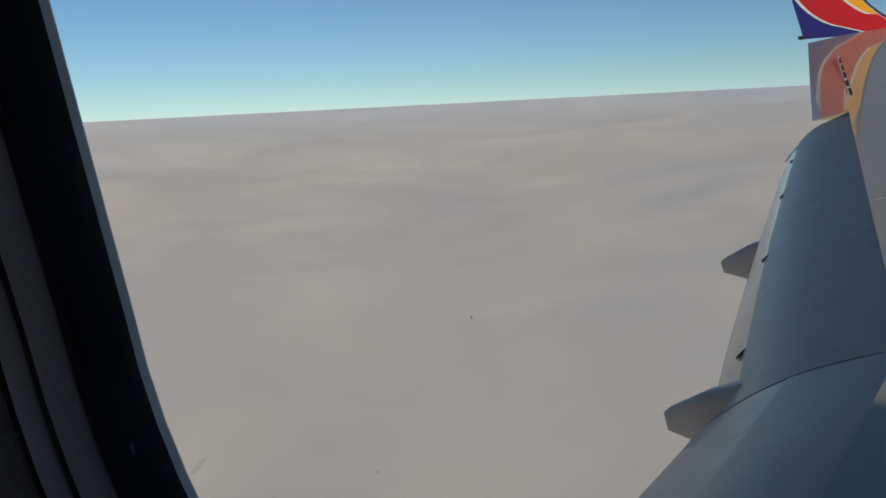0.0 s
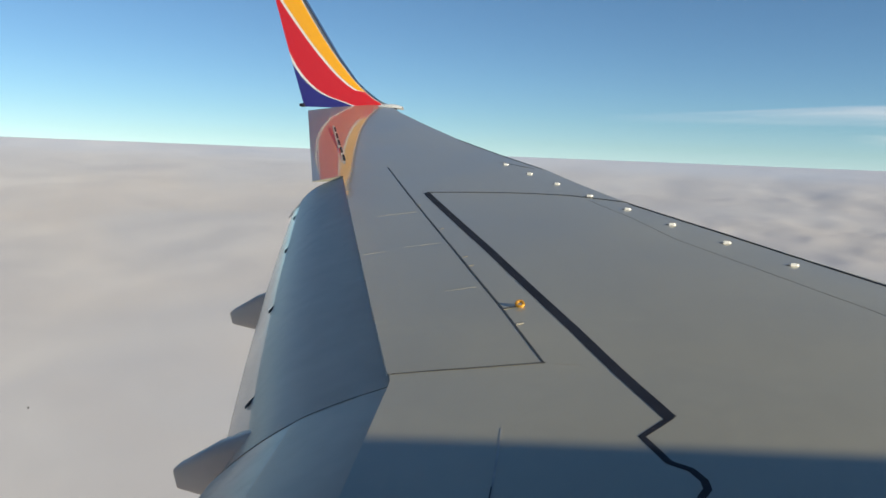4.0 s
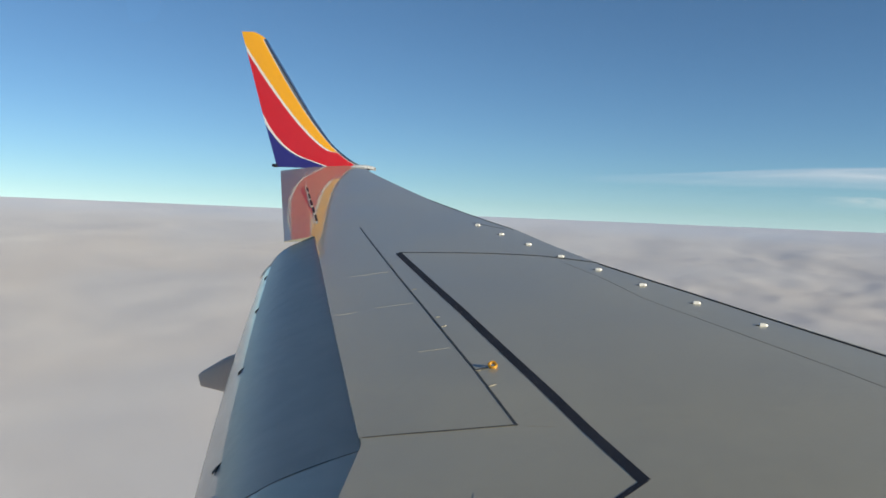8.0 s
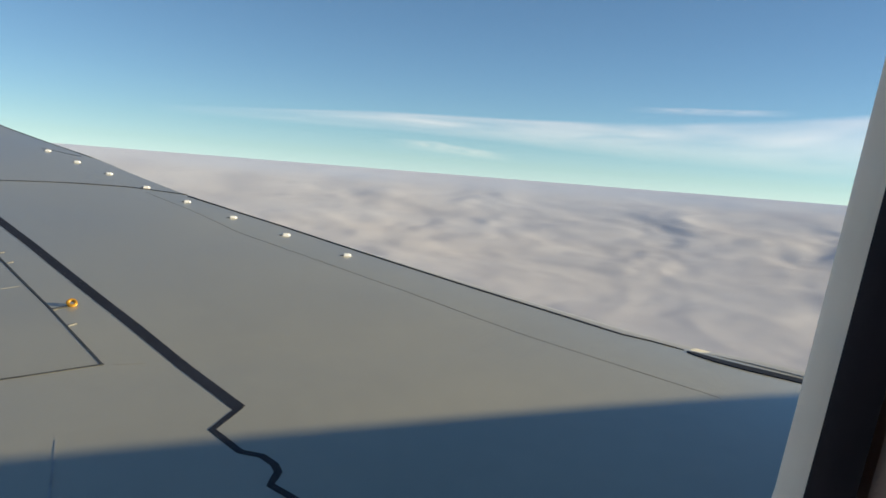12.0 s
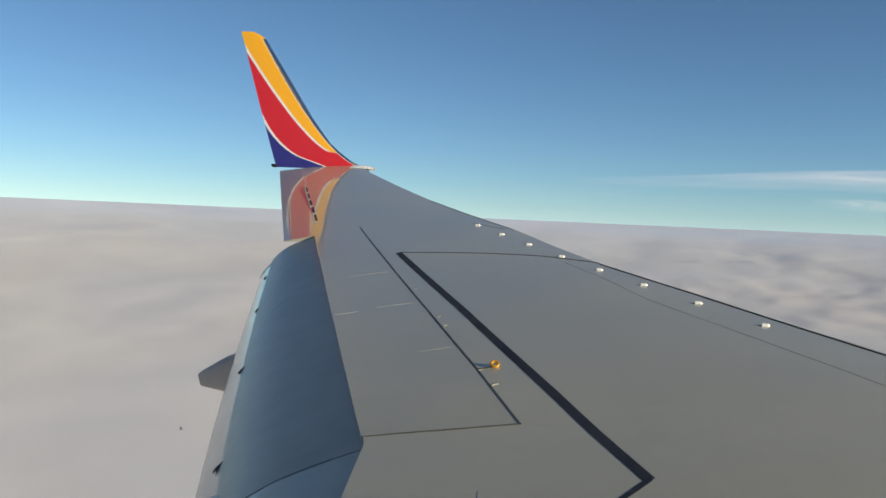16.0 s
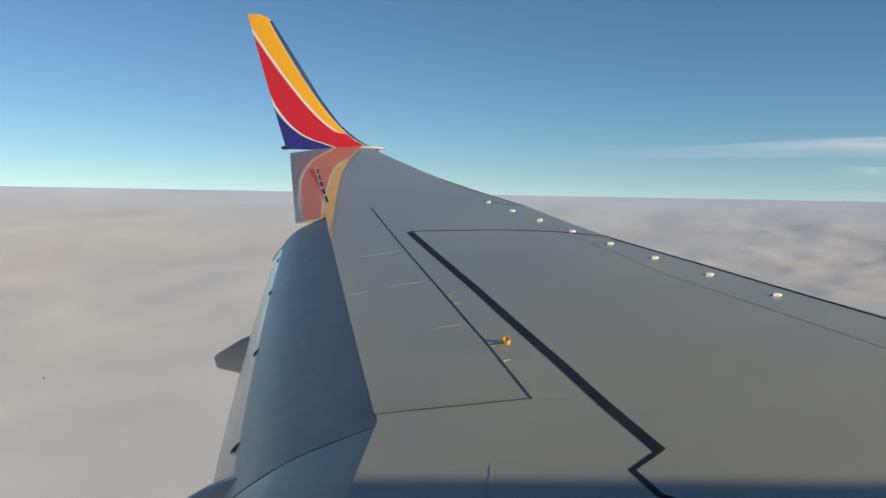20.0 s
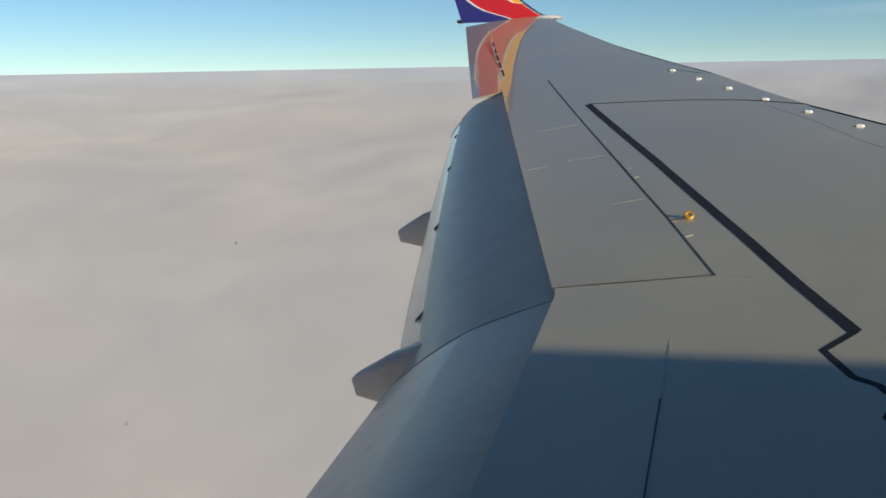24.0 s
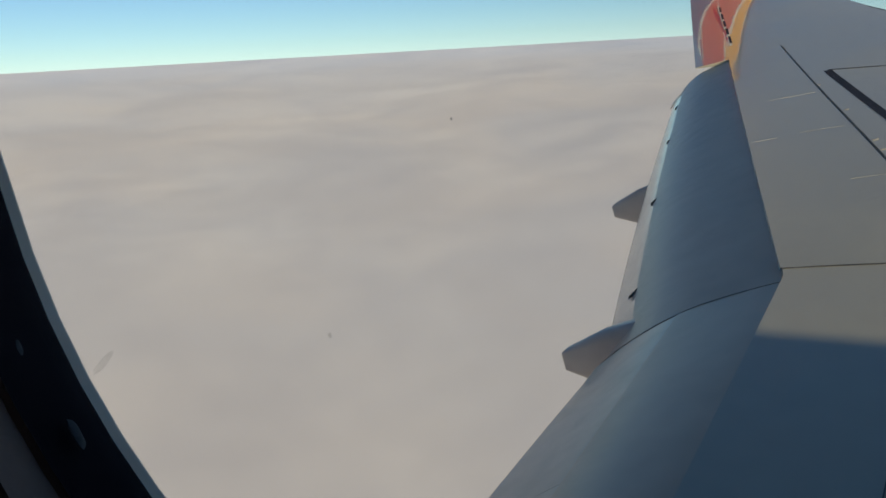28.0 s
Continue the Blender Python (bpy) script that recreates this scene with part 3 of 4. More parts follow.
# bare metal leading edge strip, tail light block and root fairing
rows = []
for z in [1.12, 1.2, 1.32, 1.47, 1.7, 1.95, 2.3, 2.64, 3.0, 3.3, 3.5]:
    b = table(z, WL_LE)
    rows.append([(b - 0.03, winglet_y(z) - 0.018, z), (b + 0.006, winglet_y(z) - 0.006, z), (b + 0.006, winglet_y(z) + 0.006, z), (b - 0.03, winglet_y(z) + 0.018, z)])
part("leading_edge_strip", grid(rows), METAL, winglet)
box("tail_light", (-4.38, 16.03, 0.985), (0.09, 0.16, 0.06), SEALANT_SHADE, winglet, bevel=0.01, label="small dark tail light housing")
rows = []
for x in frange(-2.86, -2.40, 9):
    s = math.sin(math.pi * (x + 2.88) / 0.52) * 0.03 + 0.008
    rows.append([(x, 15.82, top(x, 15.82) - 0.01), (x, 15.86, top(x, 15.86) + s * 0.7), (x, 15.95, top(x, 15.95) + s), (x, 16.06, top(x, 16.0) + s * 0.4), (x, 16.1, top(x, 16.0) - 0.05)])
part("root_fairing", grid(rows), WHITE, winglet, "white lamp fairing at the winglet root")

# ---------------------------------------------------------------- fuselage, window and cabin
FY, FZ, FR = -1.755, -0.25, 1.88


def hull_y(z, r=FR):
    return FY + math.sqrt(r * r - (z - FZ) ** 2)


def rounded(hw, hh, rad, cx=-0.025, cz=0.05, n=12):
    pts = []
    for sx, sz, a0 in ((1, 1, 0), (-1, 1, 90), (-1, -1, 180), (1, -1, 270)):
        for k in range(n):
            a = radians(a0 + 90 * k / (n - 1))
            pts.append((cx + sx * (hw - rad) + rad * math.cos(a), cz + sz * (hh - rad) + rad * math.sin(a)))
    return pts


HOLE = dict(hw=0.13, hh=0.182, rad=0.10)
# outer skin with one window opening
bm = bmesh.new()
inner = rounded(**HOLE)
outer = []
for x, z in inner:
    dx, dz = x + 0.025, z - 0.05
    s = min(0.5 / max(abs(dx), 1e-6), 0.44 / max(abs(dz), 1e-6))
    outer.append((-0.025 + dx * s, 0.05 + dz * s))
grid([[(x, hull_y(z), z) for x, z in [(lerp(a[0], b[0], t), lerp(a[1], b[1], t)) for a, b in zip(inner, outer)]] for t in (0, 0.3, 0.65, 1)], closed_u=True, bm=bm)
a_top, a_bot = math.asin((0.49 - FZ) / FR), math.asin((-0.39 - FZ) / FR)


def hull_band(x0, x1, a0, a1, n):
    grid([[(x, FY + FR * math.cos(a), FZ + FR * math.sin(a)) for a in frange(a0, a1, n)] for x in frange(x0, x1, 4)], bm=bm)


hull_band(-11, 17, a_top, 2 * math.pi + a_bot, 72)
hull_band(-11, -0.525, a_bot, a_top, 8)
hull_band(0.475, 17, a_bot, a_top, 8)
for x in (-11, 17):
    cap(bm, [bm.verts.new((x, FY + FR * math.cos(a), FZ + FR * math.sin(a))) for a in frange(0, 2 * math.pi * 71 / 72, 72)])
part("fuselage_skin", bm, SKIN, jet, "blue painted fuselage skin round the cabin window")

wall = new("wall_cabin")
tagged(wall, "moulded cabin side wall with one window", "wall", kind="structure")
window = new("window_1")
tagged(window, "small rounded cabin window in a dark rubber seal", "window", kind="structure")


def hull_ring(name, sections, mat, parent, label="", vary=False):
    """A tube of rounded rectangles, each set in from the hull by a depth: (depth, half width, half height, radius)."""
    def depth(d, x):
        return d * lerp(0.38, 1.0, min(max((x + 0.1) / 0.1, 0.0), 1.0)) if vary and d < 0.009 else d
    return part(name, grid([[(x, hull_y(z) - depth(d, x), z) for x, z in rounded(hw, hh, rad)] for d, hw, hh, rad in sections], closed_u=True), mat, parent, label)


hull_ring("retainer_lip", [(0.0, 0.130, 0.182, 0.100), (0.0015, 0.1295, 0.1815, 0.0995), (0.0066, 0.1300, 0.1820, 0.100)], RETAINER, window, "pale worn window retainer lip", vary=True)
hull_ring("rubber_seal", [(0.0066, 0.130, 0.182, 0.100), (0.0082, 0.1292, 0.1812, 0.0992), (0.012, 0.1290, 0.181, 0.099), (0.017, 0.1298, 0.1818, 0.100)], BLACK, window,
          "black rubber window seal", vary=True)
hull_ring("reveal", [(0.017, 0.1298, 0.1818, 0.100), (0.0175, 0.132, 0.184, 0.101), (0.025, 0.133, 0.185, 0.102), (0.0255, 0.135, 0.187, 0.103), (0.031, 0.135, 0.187, 0.103), (0.0315, 0.137, 0.189, 0.104),
                     (0.055, 0.150, 0.203, 0.112)], REVEAL, window, "grey moulded window reveal")


def pane_material():
    """Scratched acrylic: clear, with a weak gloss and a breath of scattered daylight from haze and smears."""
    m = bpy.data.materials.new("scratched_acrylic_pane")
    m.use_nodes = True
    n, l = m.node_tree.nodes, m.node_tree.links
    n.remove(n["Principled BSDF"])
    co = n.new("ShaderNodeTexCoord")
    t = n.new("ShaderNodeTexNoise")
    t.inputs["Scale"].default_value = 14.0
    t.inputs["Detail"].default_value = 4
    t.inputs["Distortion"].default_value = 0.6
    l.new(co.outputs["Object"], t.inputs["Vector"])
    r = n.new("ShaderNodeMapRange")
    r.inputs["From Min"].default_value, r.inputs["From Max"].default_value = 0.3, 0.75
    r.inputs["To Min"].default_value, r.inputs["To Max"].default_value = 0.005, 0.018
    l.new(t.outputs["Fac"], r.inputs["Value"])
    clear = n.new("ShaderNodeBsdfTransparent")
    milk = n.new("ShaderNodeBsdfTranslucent")
    milk.inputs["Color"].default_value = (1.0, 0.97, 0.93, 1)
    gloss = n.new("ShaderNodeBsdfGlossy")
    gloss.inputs["Roughness"].default_value = 0.02
    body = n.new("ShaderNodeMixShader")
    l.new(r.outputs["Result"], body.inputs[0])
    l.new(clear.outputs[0], body.inputs[1])
    l.new(milk.outputs[0], body.inputs[2])
    both = n.new("ShaderNodeMixShader")
    both.inputs[0].default_value = 0.006
    l.new(body.outputs[0], both.inputs[1])
    l.new(gloss.outputs[0], both.inputs[2])
    l.new(both.outputs[0], n["Material Output"].inputs["Surface"])
    return m


rows = []
for d in (0.0035, 0.0062):
    edge = rounded(0.1292, 0.1812, 0.0992)
    rows.append([[(lerp(-0.025, x, f), hull_y(lerp(0.05, z, f)) - d, lerp(0.05, z, f)) for x, z in edge] for f in (1.0, 0.66, 0.33, 0.02)])
bm = grid(rows[0][::-1] + rows[1], closed_u=True, closed_v=True)
pane = part("window_pane", bm, pane_material(), window, "clear scratched acrylic window pane")
pane.visible_shadow = False
inner_rows = [[(x, hull_y(z) - 0.055, z) for x, z in rounded(0.150, 0.203, 0.112)]]
for y, hw, hh, rad in ((0.0, 0.170, 0.220, 0.125), (-0.04, 0.195, 0.235, 0.13), (-0.065, 0.22, 0.26, 0.14), (-0.07, 0.24, 0.28, 0.15)):
    inner_rows.append([(x, y, z) for x, z in rounded(hw, hh, rad)])
part("window_surround", grid(inner_rows, closed_u=True), REVEAL, window, "flared grey plastic window surround")
# cabin wall panel round the reveal and the closed cabin behind
inner = rounded(0.24, 0.28, 0.15)
rows = []
for t in (0, 0.05, 0.15, 0.3, 0.5, 0.7, 0.85, 1):
    row = []
    for x, z in inner:
        dx, dz = x + 0.025, z - 0.05
        k = min(2.95 / max(abs(dx), 1e-6), 1.1 / max(abs(dz), 1e-6))
        px, pz = lerp(x, -0.025 + dx * k, t), lerp(z, 0.05 + dz * k, t)
        row.append((px, min(-0.07, hull_y(pz) - 0.08), pz))
    rows.append(row)
part("wall_panel", grid(rows, closed_u=True), LINER, wall)


def lining(name, bm, mat, label, category):
    return tagged(part(name, bm, mat, None, label), category=category, kind="structure")


def plate(lo, hi):
    bm = bmesh.new()
    bmesh.ops.create_cube(bm, size=1.0)
    bmesh.ops.scale(bm, vec=[b - a for a, b in zip(lo, hi)], verts=bm.verts)
    bmesh.ops.translate(bm, vec=[(a + b) / 2 for a, b in zip(lo, hi)], verts=bm.verts)
    return bm


def disc(x0, x1, r):
    """A round bulkhead that closes the cabin tube."""
    ring = [(FY + r * math.cos(a), FZ + r * math.sin(a)) for a in [2 * math.pi * k / 48 for k in range(48)]]
    bm = grid([[(x, y, z) for y, z in ring] for x in (x0, x1)], closed_u=True)
    bm.verts.ensure_lookup_table()
    cap(bm, [bm.verts[i] for i in range(48)])
    cap(bm, [bm.verts[48 + i] for i in range(48)][::-1])
    return bm


lining("floor", plate((-2.95, -3.36, -1.12), (2.95, -0.15, -1.06)), CARPET, "dark cabin carpet floor", "floor")
lining("ceiling", plate((-2.95, -2.90, 1.13), (2.95, -0.60, 1.16)), LINER, "plain cabin ceiling liner", "ceiling")
lining("wall_far", grid([[(x, FY - math.sqrt(r * r - (z - FZ) ** 2), z) for z in frange(-1.06, 1.15, 16)] for x, r in ((-2.95, 1.78), (2.95, 1.78), (2.95, 1.81), (-2.95, 1.81))], closed_v=True),
       LINER, "plain curved cabin wall across the aisle", "wall")
lining("wall_front", disc(2.95, 3.0, 1.82), LINER, "plain cabin bulkhead", "wall")
lining("wall_rear", disc(-3.0, -2.95, 1.82), LINER, "plain cabin bulkhead", "wall")


# ---------------------------------------------------------------- cloud deck and high cirrus
def cloud_material():
    m = bpy.data.materials.new("cloud_top")
    m.use_nodes = True
    n, l = m.node_tree.nodes, m.node_tree.links
    b = n["Principled BSDF"]
    b.inputs["Roughness"].default_value = 1.0
    b.inputs["Specular IOR Level"].default_value = 0.0
    co = n.new("ShaderNodeTexCoord")
    t = n.new("ShaderNodeTexNoise")
    t.inputs["Scale"].default_value = 0.0021
    t.inputs["Detail"].default_value = 7
    t.inputs["Roughness"].default_value = 0.56
    t.inputs["Distortion"].default_value = 0.7
    l.new(co.outputs["Object"], t.inputs["Vector"])
    r = n.new("ShaderNodeValToRGB")
    r.color_ramp.elements[0].position, r.color_ramp.elements[1].position = 0.18, 0.72
    r.color_ramp.elements[0].color = (0.586, 0.564, 0.590, 1)
    r.color_ramp.elements[1].color = (0.720, 0.686, 0.684, 1)
    l.new(t.outputs["Fac"], r.inputs[0])
    w = n.new("ShaderNodeTexNoise")                      # fine drifting wisps
    w.inputs["Scale"].default_value = 0.011
    w.inputs["Detail"].default_value = 4
    w.inputs["Distortion"].default_value = 1.2
    l.new(co.outputs["Object"], w.inputs["Vector"])
    wr = n.new("ShaderNodeMapRange")
    wr.inputs["From Min"].default_value, wr.inputs["From Max"].default_value = 0.3, 0.7
    wr.inputs["To Min"].default_value, wr.inputs["To Max"].default_value = 0.98, 1.012
    l.new(w.outputs["Fac"], wr.inputs["Value"])
    sc = n.new("ShaderNodeVectorMath")
    sc.operation = "SCALE"
    l.new(r.outputs[0], sc.inputs[0])
    l.new(wr.outputs["Result"], sc.inputs["Scale"])
    g = n.new("ShaderNodeTexNoise")                      # broad warm and cool drifts
    g.inputs["Scale"].default_value = 0.0011
    g.inputs["Detail"].default_value = 2
    g.inputs["Distortion"].default_value = 0.5
    l.new(co.outputs["Object"], g.inputs["Vector"])
    gr = n.new("ShaderNodeValToRGB")
    gr.color_ramp.elements[0].position, gr.color_ramp.elements[1].position = 0.36, 0.66
    gr.color_ramp.elements[0].color = (0.945, 0.965, 0.995, 1)
    gr.color_ramp.elements[1].color = (1.0, 0.982, 0.965, 1)
    l.new(g.outputs["Fac"], gr.inputs[0])
    mx = n.new("ShaderNodeVectorMath")
    mx.operation = "MULTIPLY"
    l.new(sc.outputs["Vector"], mx.inputs[0])
    l.new(gr.outputs[0], mx.inputs[1])
    l.new(mx.outputs["Vector"], b.inputs["Base Color"])
    return m


CLOUD = cloud_material()
FAR = 4700.0
TILT = math.tan(radians(0.47))
angles = [radians(a) for a in frange(-75, 75, 420)] + [radians(a) for a in frange(80, 280, 50)]
radii = [90 * (1600 / 90) ** (k / 119) for k in range(120)] + [1600 * (FAR / 1600) ** (k / 160) for k in range(1, 161)]


def cloud_z(x, y, r):
    base = -600.0 * (1 - (r / FAR) ** 1.3) + TILT * y
    p = Vector((x * 0.0016, y * 0.0016, 0.0))
    warp = noise.noise(p * 1.3) * 0.3
    a = noise.fractal(p * 1.15 + Vector((warp, -warp, 3.1)), 1.1, 2.0, 4)
    b = noise.fractal(p * 3.3 + Vector((7.0, 2.0, 0.4)), 0.85, 2.1, 5)
    ahead = min(max((x / max(r, 1.0) + 0.05) / 0.4, 0.0), 1.0)                    # lumpier ahead of the wing, hazier behind
    far = min(max((r - 1300.0) / 2200.0, 0.0), 1.0)
    fade = min(1.0, (FAR - r) / 900.0)
    c = noise.fractal(p * 2.4 + Vector((warp * 2, 5.0, 1.7)), 1.0, 2.1, 3)
    puff = math.sqrt(c * c + 0.04) - 0.3                                        # rounded heads with hollows between
    return base + (puff * 9.0 * ahead * far + a * 27.0 * (lerp(0.11, 0.20, far) + 0.36 * ahead * far) + b * (0.35 + 1.4 * far + 1.6 * ahead * far)) * fade


rows = []
for r in radii:
    rows.append([(r * math.sin(a), r * math.cos(a), cloud_z(r * math.sin(a), r * math.cos(a), r)) for a in angles])
verts = [p for row in rows for p in row] + [(0, 0, -600.0)]
na = len(angles)
faces = [(j * na + i, j * na + (i + 1) % na, (j + 1) * na + (i + 1) % na, (j + 1) * na + i) for j in range(len(radii) - 1) for i in range(na)]
faces += [(len(verts) - 1, (i + 1) % na, i) for i in range(na)]
me = bpy.data.meshes.new("cloud_deck")
me.from_pydata(verts, [], faces)
me.validate()
for p in me.polygons:
    p.use_smooth = True
me.materials.append(CLOUD)
tagged(new("cloud_deck", me), "soft grey-white cloud deck reaching the horizon", "clouds", kind="structure")


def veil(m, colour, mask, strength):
    """A thin bright veil of ice or haze in front of the sky: it lets all light through and adds emission in place of
    scattered light.
    """
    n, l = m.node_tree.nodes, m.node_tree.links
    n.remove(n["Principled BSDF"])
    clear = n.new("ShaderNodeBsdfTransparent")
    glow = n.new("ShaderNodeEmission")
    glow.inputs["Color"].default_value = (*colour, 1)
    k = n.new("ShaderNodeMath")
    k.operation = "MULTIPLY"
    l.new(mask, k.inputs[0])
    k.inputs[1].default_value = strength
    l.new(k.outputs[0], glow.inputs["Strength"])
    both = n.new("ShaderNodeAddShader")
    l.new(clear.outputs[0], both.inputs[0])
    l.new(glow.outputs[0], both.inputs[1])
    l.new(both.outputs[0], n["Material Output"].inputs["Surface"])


def cirrus_material(name, density):
    m = bpy.data.materials.new(name)
    m.use_nodes = True
    n, l = m.node_tree.nodes, m.node_tree.links
    uv = n.new("ShaderNodeUVMap")
    sep = n.new("ShaderNodeSeparateXYZ")
    l.new(uv.outputs[0], sep.inputs[0])
    mp = n.new("ShaderNodeMapping")
    mp.inputs["Scale"].default_value = (8.0, 2.4, 1)
    l.new(uv.outputs[0], mp.inputs["Vector"])
    t = n.new("ShaderNodeTexNoise")
    t.inputs["Scale"].default_value = 1.0
    t.inputs["Detail"].default_value = 3
    t.inputs["Distortion"].default_value = 0.4
    l.new(mp.outputs[0], t.inputs["Vector"])
    soft = n.new("ShaderNodeValToRGB")                    # feathered edges across the streak
    e = soft.color_ramp.elements
    e[0].position, e[0].color = 0.0, (0, 0, 0, 1)
    e[1].position, e[1].color = 1.0, (0, 0, 0, 1)
    for pos, v in ((0.18, 0.45), (0.62, 1.0), (0.90, 0.75)):
        k = e.new(pos)
        k.color = (v, v, v, 1)
    l.new(sep.outputs["Y"], soft.inputs[0])
    ends = n.new("ShaderNodeValToRGB")
    e = ends.color_ramp.elements
    e[0].position, e[0].color = 0.0, (0, 0, 0, 1)
    e[1].position, e[1].color = 0.30, (1, 1, 1, 1)
    for pos, v in ((0.75, 1), (1.0, 0)):
        k = e.new(pos)
        k.color = (v, v, v, 1)
    l.new(sep.outputs["X"], ends.inputs[0])
    mr = n.new("ShaderNodeMapRange")
    mr.inputs["From Min"].default_value, mr.inputs["From Max"].default_value = 0.15, 0.68
    l.new(t.outputs["Fac"], mr.inputs["Value"])
    m1 = n.new("ShaderNodeMath"); m1.operation = "MULTIPLY"
    m2 = n.new("ShaderNodeMath"); m2.operation = "MULTIPLY"
    m3 = n.new("ShaderNodeMath"); m3.operation = "MULTIPLY"
    l.new(soft.outputs[0], m1.inputs[0]); l.new(ends.outputs[0], m1.inputs[1])
    l.new(m1.outputs[0], m2.inputs[0]); l.new(mr.outputs[0], m2.inputs[1])
    l.new(m2.outputs[0], m3.inputs[0]); m3.inputs[1].default_value = density
    # warm emission stands in for sunlight on the ice
    veil(m, (1.0, 0.66, 0.42), m3.outputs[0], 0.35)
    return m


CIRRUS = cirrus_material("thin_cirrus_glow", 0.85)
WISP = cirrus_material("faint_cirrus_glow", 0.5)


def haze_glow_material(name, colour, ramp, strength):
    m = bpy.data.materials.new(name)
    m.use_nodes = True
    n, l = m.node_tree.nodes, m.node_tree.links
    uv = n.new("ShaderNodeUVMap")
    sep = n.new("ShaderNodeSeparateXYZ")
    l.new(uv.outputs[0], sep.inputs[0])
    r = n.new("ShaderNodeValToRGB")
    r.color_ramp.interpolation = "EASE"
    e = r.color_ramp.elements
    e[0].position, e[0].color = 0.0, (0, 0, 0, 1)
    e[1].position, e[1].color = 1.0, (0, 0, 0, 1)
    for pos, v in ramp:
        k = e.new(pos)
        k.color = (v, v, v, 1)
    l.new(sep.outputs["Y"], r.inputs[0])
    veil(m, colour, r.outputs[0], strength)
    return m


# emissive sheets added to tint and soften the horizon like haze
HAZE_GLOW = haze_glow_material("far_haze_glow", (0.52, 0.26, 0.90), ((0.12, 0.18), (0.26, 0.5), (0.55, 0.22)), 0.09)
MIST_GLOW = haze_glow_material("horizon_mist_glow", (0.16, 0.52, 1.0), ((0.25, 0.10), (0.45, 0.40), (0.60, 1.0), (0.645, 1.0), (0.70, 0.6), (0.80, 0.2)), 0.095)


def cirrus(spans, n=40, name="cirrus_streak", mat=CIRRUS, label="thin white cirrus streak in the blue sky", far=4500):
    """A thin high cloud streak: azimuth from abeam, lower and upper elevation, in degrees."""
    me = bpy.data.meshes.new(name)
    vs, uvs = [], []
    for k in range(n):
        az = lerp(spans[0][0], spans[-1][0], k / (n - 1))
        lo = table(az, [(s[0], s[1]) for s in spans])
        hi = table(az, [(s[0], s[2]) for s in spans])
        for v in range(5):
            el = radians(lerp(lo, hi, v / 4))
            vs.append((far * math.cos(el) * math.sin(radians(az)), far * math.cos(el) * math.cos(radians(az)), far * math.sin(el)))
            uvs.append((k / (n - 1), v / 4))
    fs = [(i * 5 + j, (i + 1) * 5 + j, (i + 1) * 5 + j + 1, i * 5 + j + 1) for i in range(n - 1) for j in range(4)]
    me.from_pydata(vs, [], fs)
    lay = me.uv_layers.new(name="UVMap")
    for lp in me.loops:
        lay.data[lp.index].uv = uvs[lp.vertex_index]
    me.materials.append(mat)
    ob = new(name, me)
    return tagged(ob, label, "cloud", kind="structure")


cirrus([(a, -0.9 + 0.47 * math.cos(radians(a)), 2.6 + 0.47 * math.cos(radians(a))) for a in (-110, -80, -50, -20, 10, 40, 70, 100)], n=90, name="horizon_haze_glow", mat=HAZE_GLOW,
       label="added glowing sheet for pale haze along the horizon", far=4696)
cirrus([(a, -4.3 + 0.47 * math.cos(radians(a)), 2.4 + 0.47 * math.cos(radians(a))) for a in (-110, -80, -50, -20, 10, 40, 70, 100)], n=90, name="horizon_mist_glow", mat=MIST_GLOW,
       label="added glowing sheet for grey-blue mist over the far clouds", far=3250)
cirrus([(4.5, 3.0, 3.5), (13, 3.0, 3.95), (20, 3.05, 4.4), (28, 2.8, 4.5), (38, 2.2, 4.8), (46, 2.0, 5.4), (52, 1.8, 6.1), (66, 1.6, 6.7)])
cirrus([(20, 2.0, 2.6), (23.5, 1.8, 2.6), (29, 1.5, 2.0)], n=16, mat=WISP)
cirrus([(36, 5.4, 5.75), (41, 5.4, 5.9), (47, 5.55, 5.95)], n=16, mat=WISP)


# ---------------------------------------------------------------- dust specks on the window pane
GRIME = material("grey_grime", (0.30, 0.29, 0.28), rough=0.9, noise_scale=900, noise_amount=0.3)
FAINT = material("faint_smear", (0.40, 0.39, 0.38), rough=0.9, noise_scale=900, noise_amount=0.3)
GRIME.node_tree.nodes["Principled BSDF"].inputs["Alpha"].default_value = 0.32
FAINT.node_tree.nodes["Principled BSDF"].inputs["Alpha"].default_value = 0.09
# paler rubber tone that paints reflections on the seal
SEAL_GLINT = material("pale_seal_reflection", (0.05, 0.055, 0.06), rough=0.7, noise_scale=300, noise_amount=0.4)
SMEAR = material("grey_smear", (0.34, 0.34, 0.36), rough=0.9, noise_scale=700, noise_amount=0.3)
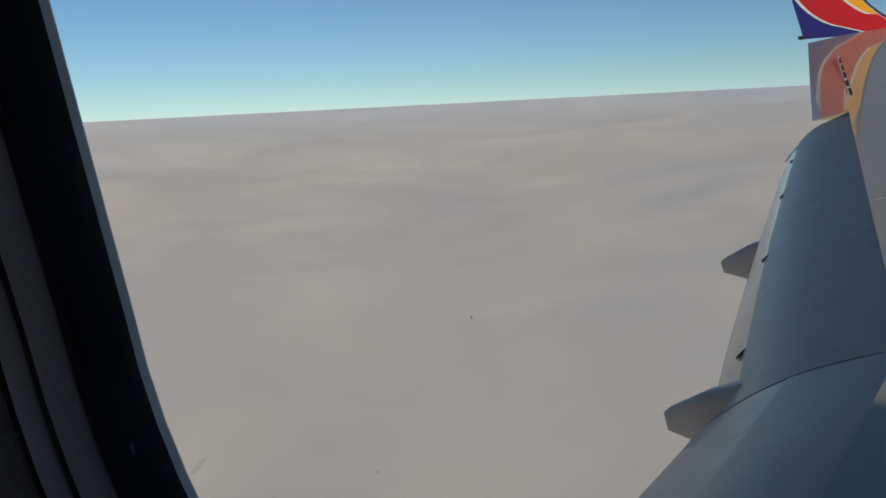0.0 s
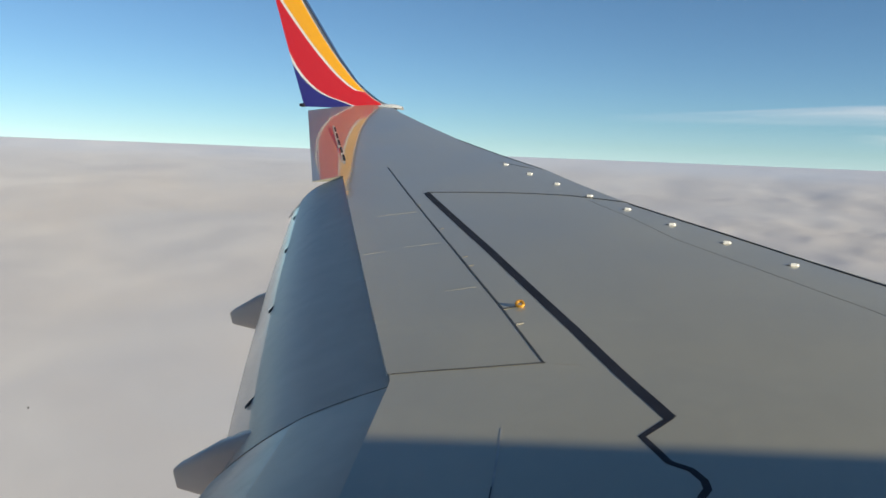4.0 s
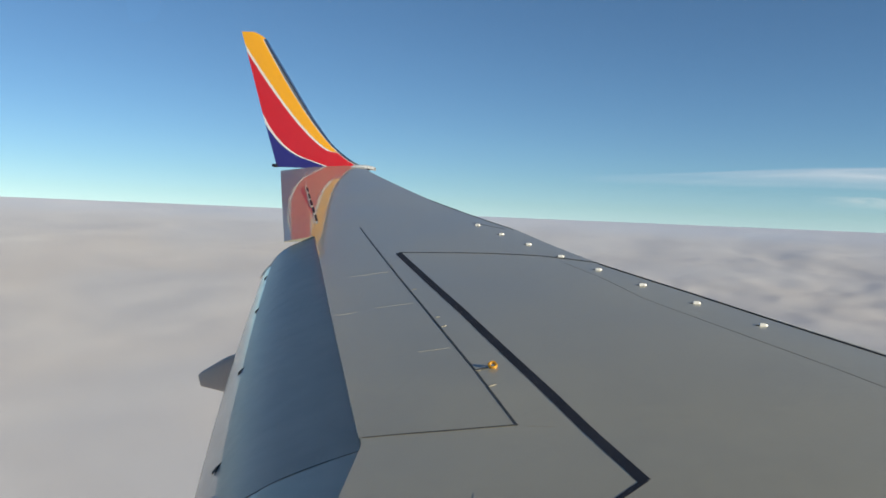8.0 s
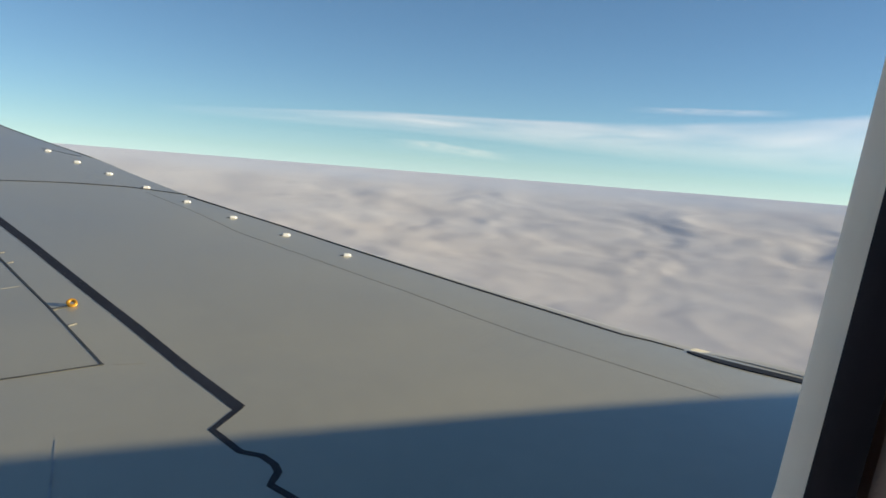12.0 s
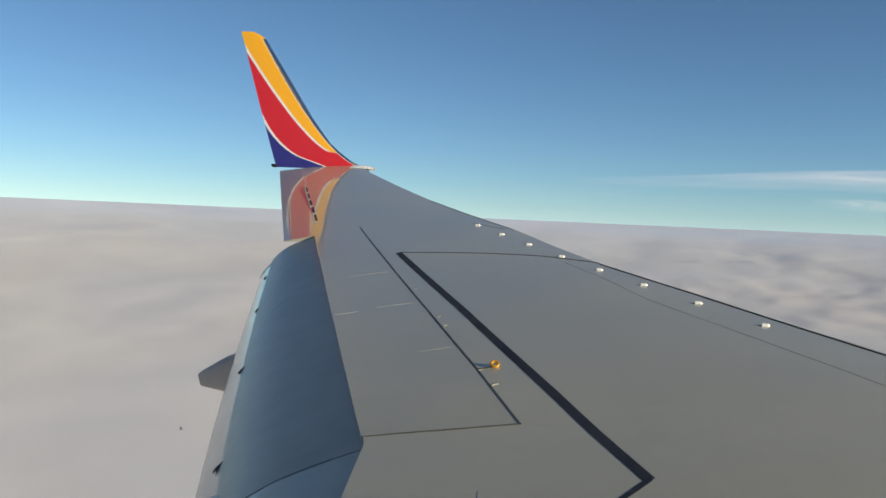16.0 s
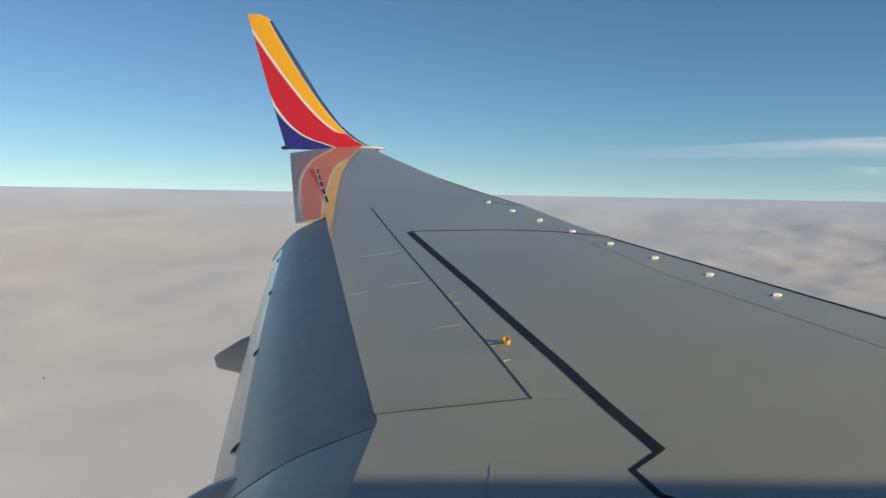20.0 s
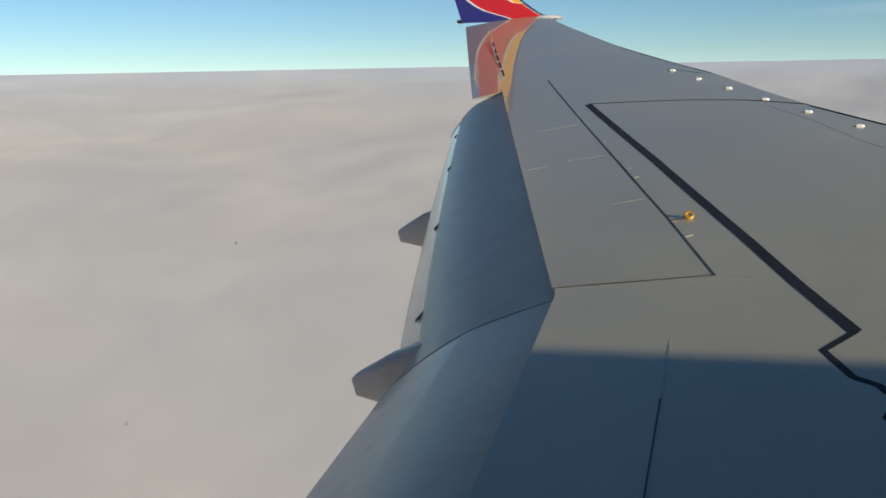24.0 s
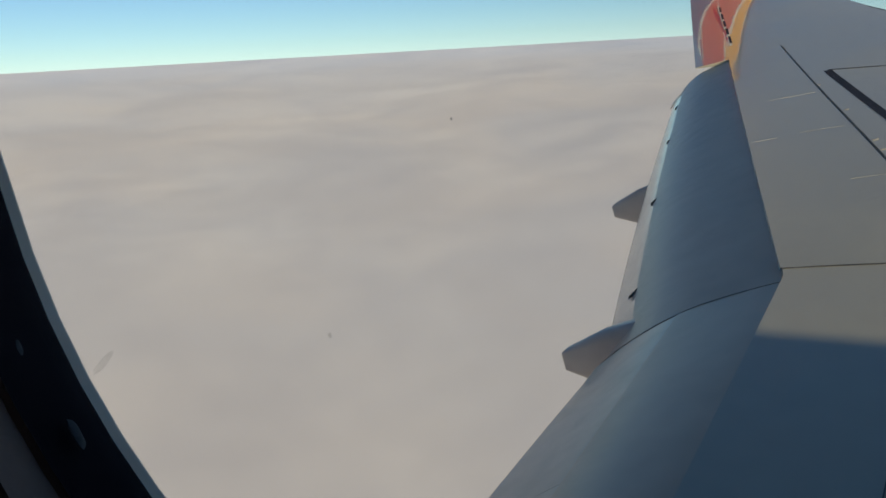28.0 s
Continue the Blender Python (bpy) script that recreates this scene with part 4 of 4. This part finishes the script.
SMEAR.node_tree.nodes["Principled BSDF"].inputs["Alpha"].default_value = 0.06
for x, z, r, dirt in ((-0.0452, -0.0180, 0.00018, GRIME), (-0.0710, -0.0512, 0.00035, FAINT)):
    bm = bmesh.new()
    bmesh.ops.create_icosphere(bm, subdivisions=2, radius=r)
    for v in bm.verts:
        v.co *= 1 + 0.35 * noise.noise(v.co * 2600 + Vector((x * 900, 0, z * 900)))
    bmesh.ops.scale(bm, vec=(1, 0.2, 1.3), verts=bm.verts)
    bmesh.ops.translate(bm, vec=(x, hull_y(z) - 0.0064, z), verts=bm.verts)
    part("grime_speck", bm, dirt, window)

# open slot at the aft flap's inner end, its shade drawn as dark wedge
bm = bmesh.new()
vs = [bm.verts.new((-0.60 - g, y, z_flap(y, g) + 0.006)) for g, y in ((0.768, 2.525), (0.78, 2.44), (0.927, 2.525))]
bm.faces.new(vs)
ex = bmesh.ops.extrude_face_region(bm, geom=list(bm.faces))
bmesh.ops.translate(bm, vec=(0, 0, -0.010), verts=[v for v in ex["geom"] if isinstance(v, bmesh.types.BMVert)])
part("slot_shade", bm, SEALANT_SHADE, flap_in, smooth=False)

# a thumb smear on the pane, and reflections painted pale on the lower seal
for name, a, b, r, mat in (("pane_smear", (-0.1300, 0.1117, -0.0637), (-0.1372, 0.1123, -0.0698), 0.0011, SMEAR),
                           ("seal_reflection", (-0.1392, 0.1062, -0.0775), (-0.1360, 0.1066, -0.0835), 0.0011, SEAL_GLINT),
                           ("seal_reflection", (-0.1495, 0.1045, -0.0615), (-0.1478, 0.1048, -0.0690), 0.0010, SEAL_GLINT)):
    a, b = Vector(a), Vector(b)
    bm = bmesh.new()
    bmesh.ops.create_icosphere(bm, subdivisions=3, radius=1.0)
    for v in bm.verts:
        v.co *= 1 + 0.2 * noise.noise(v.co * 1.7 + a * 100)
    turn = (b - a).to_track_quat("X", "Z").to_matrix().to_4x4()
    bm.transform(Matrix.Translation((a + b) / 2) @ turn @ Matrix.Diagonal(((b - a).length / 2, r, r * 0.5, 1)))
    part(name, bm, mat, window)
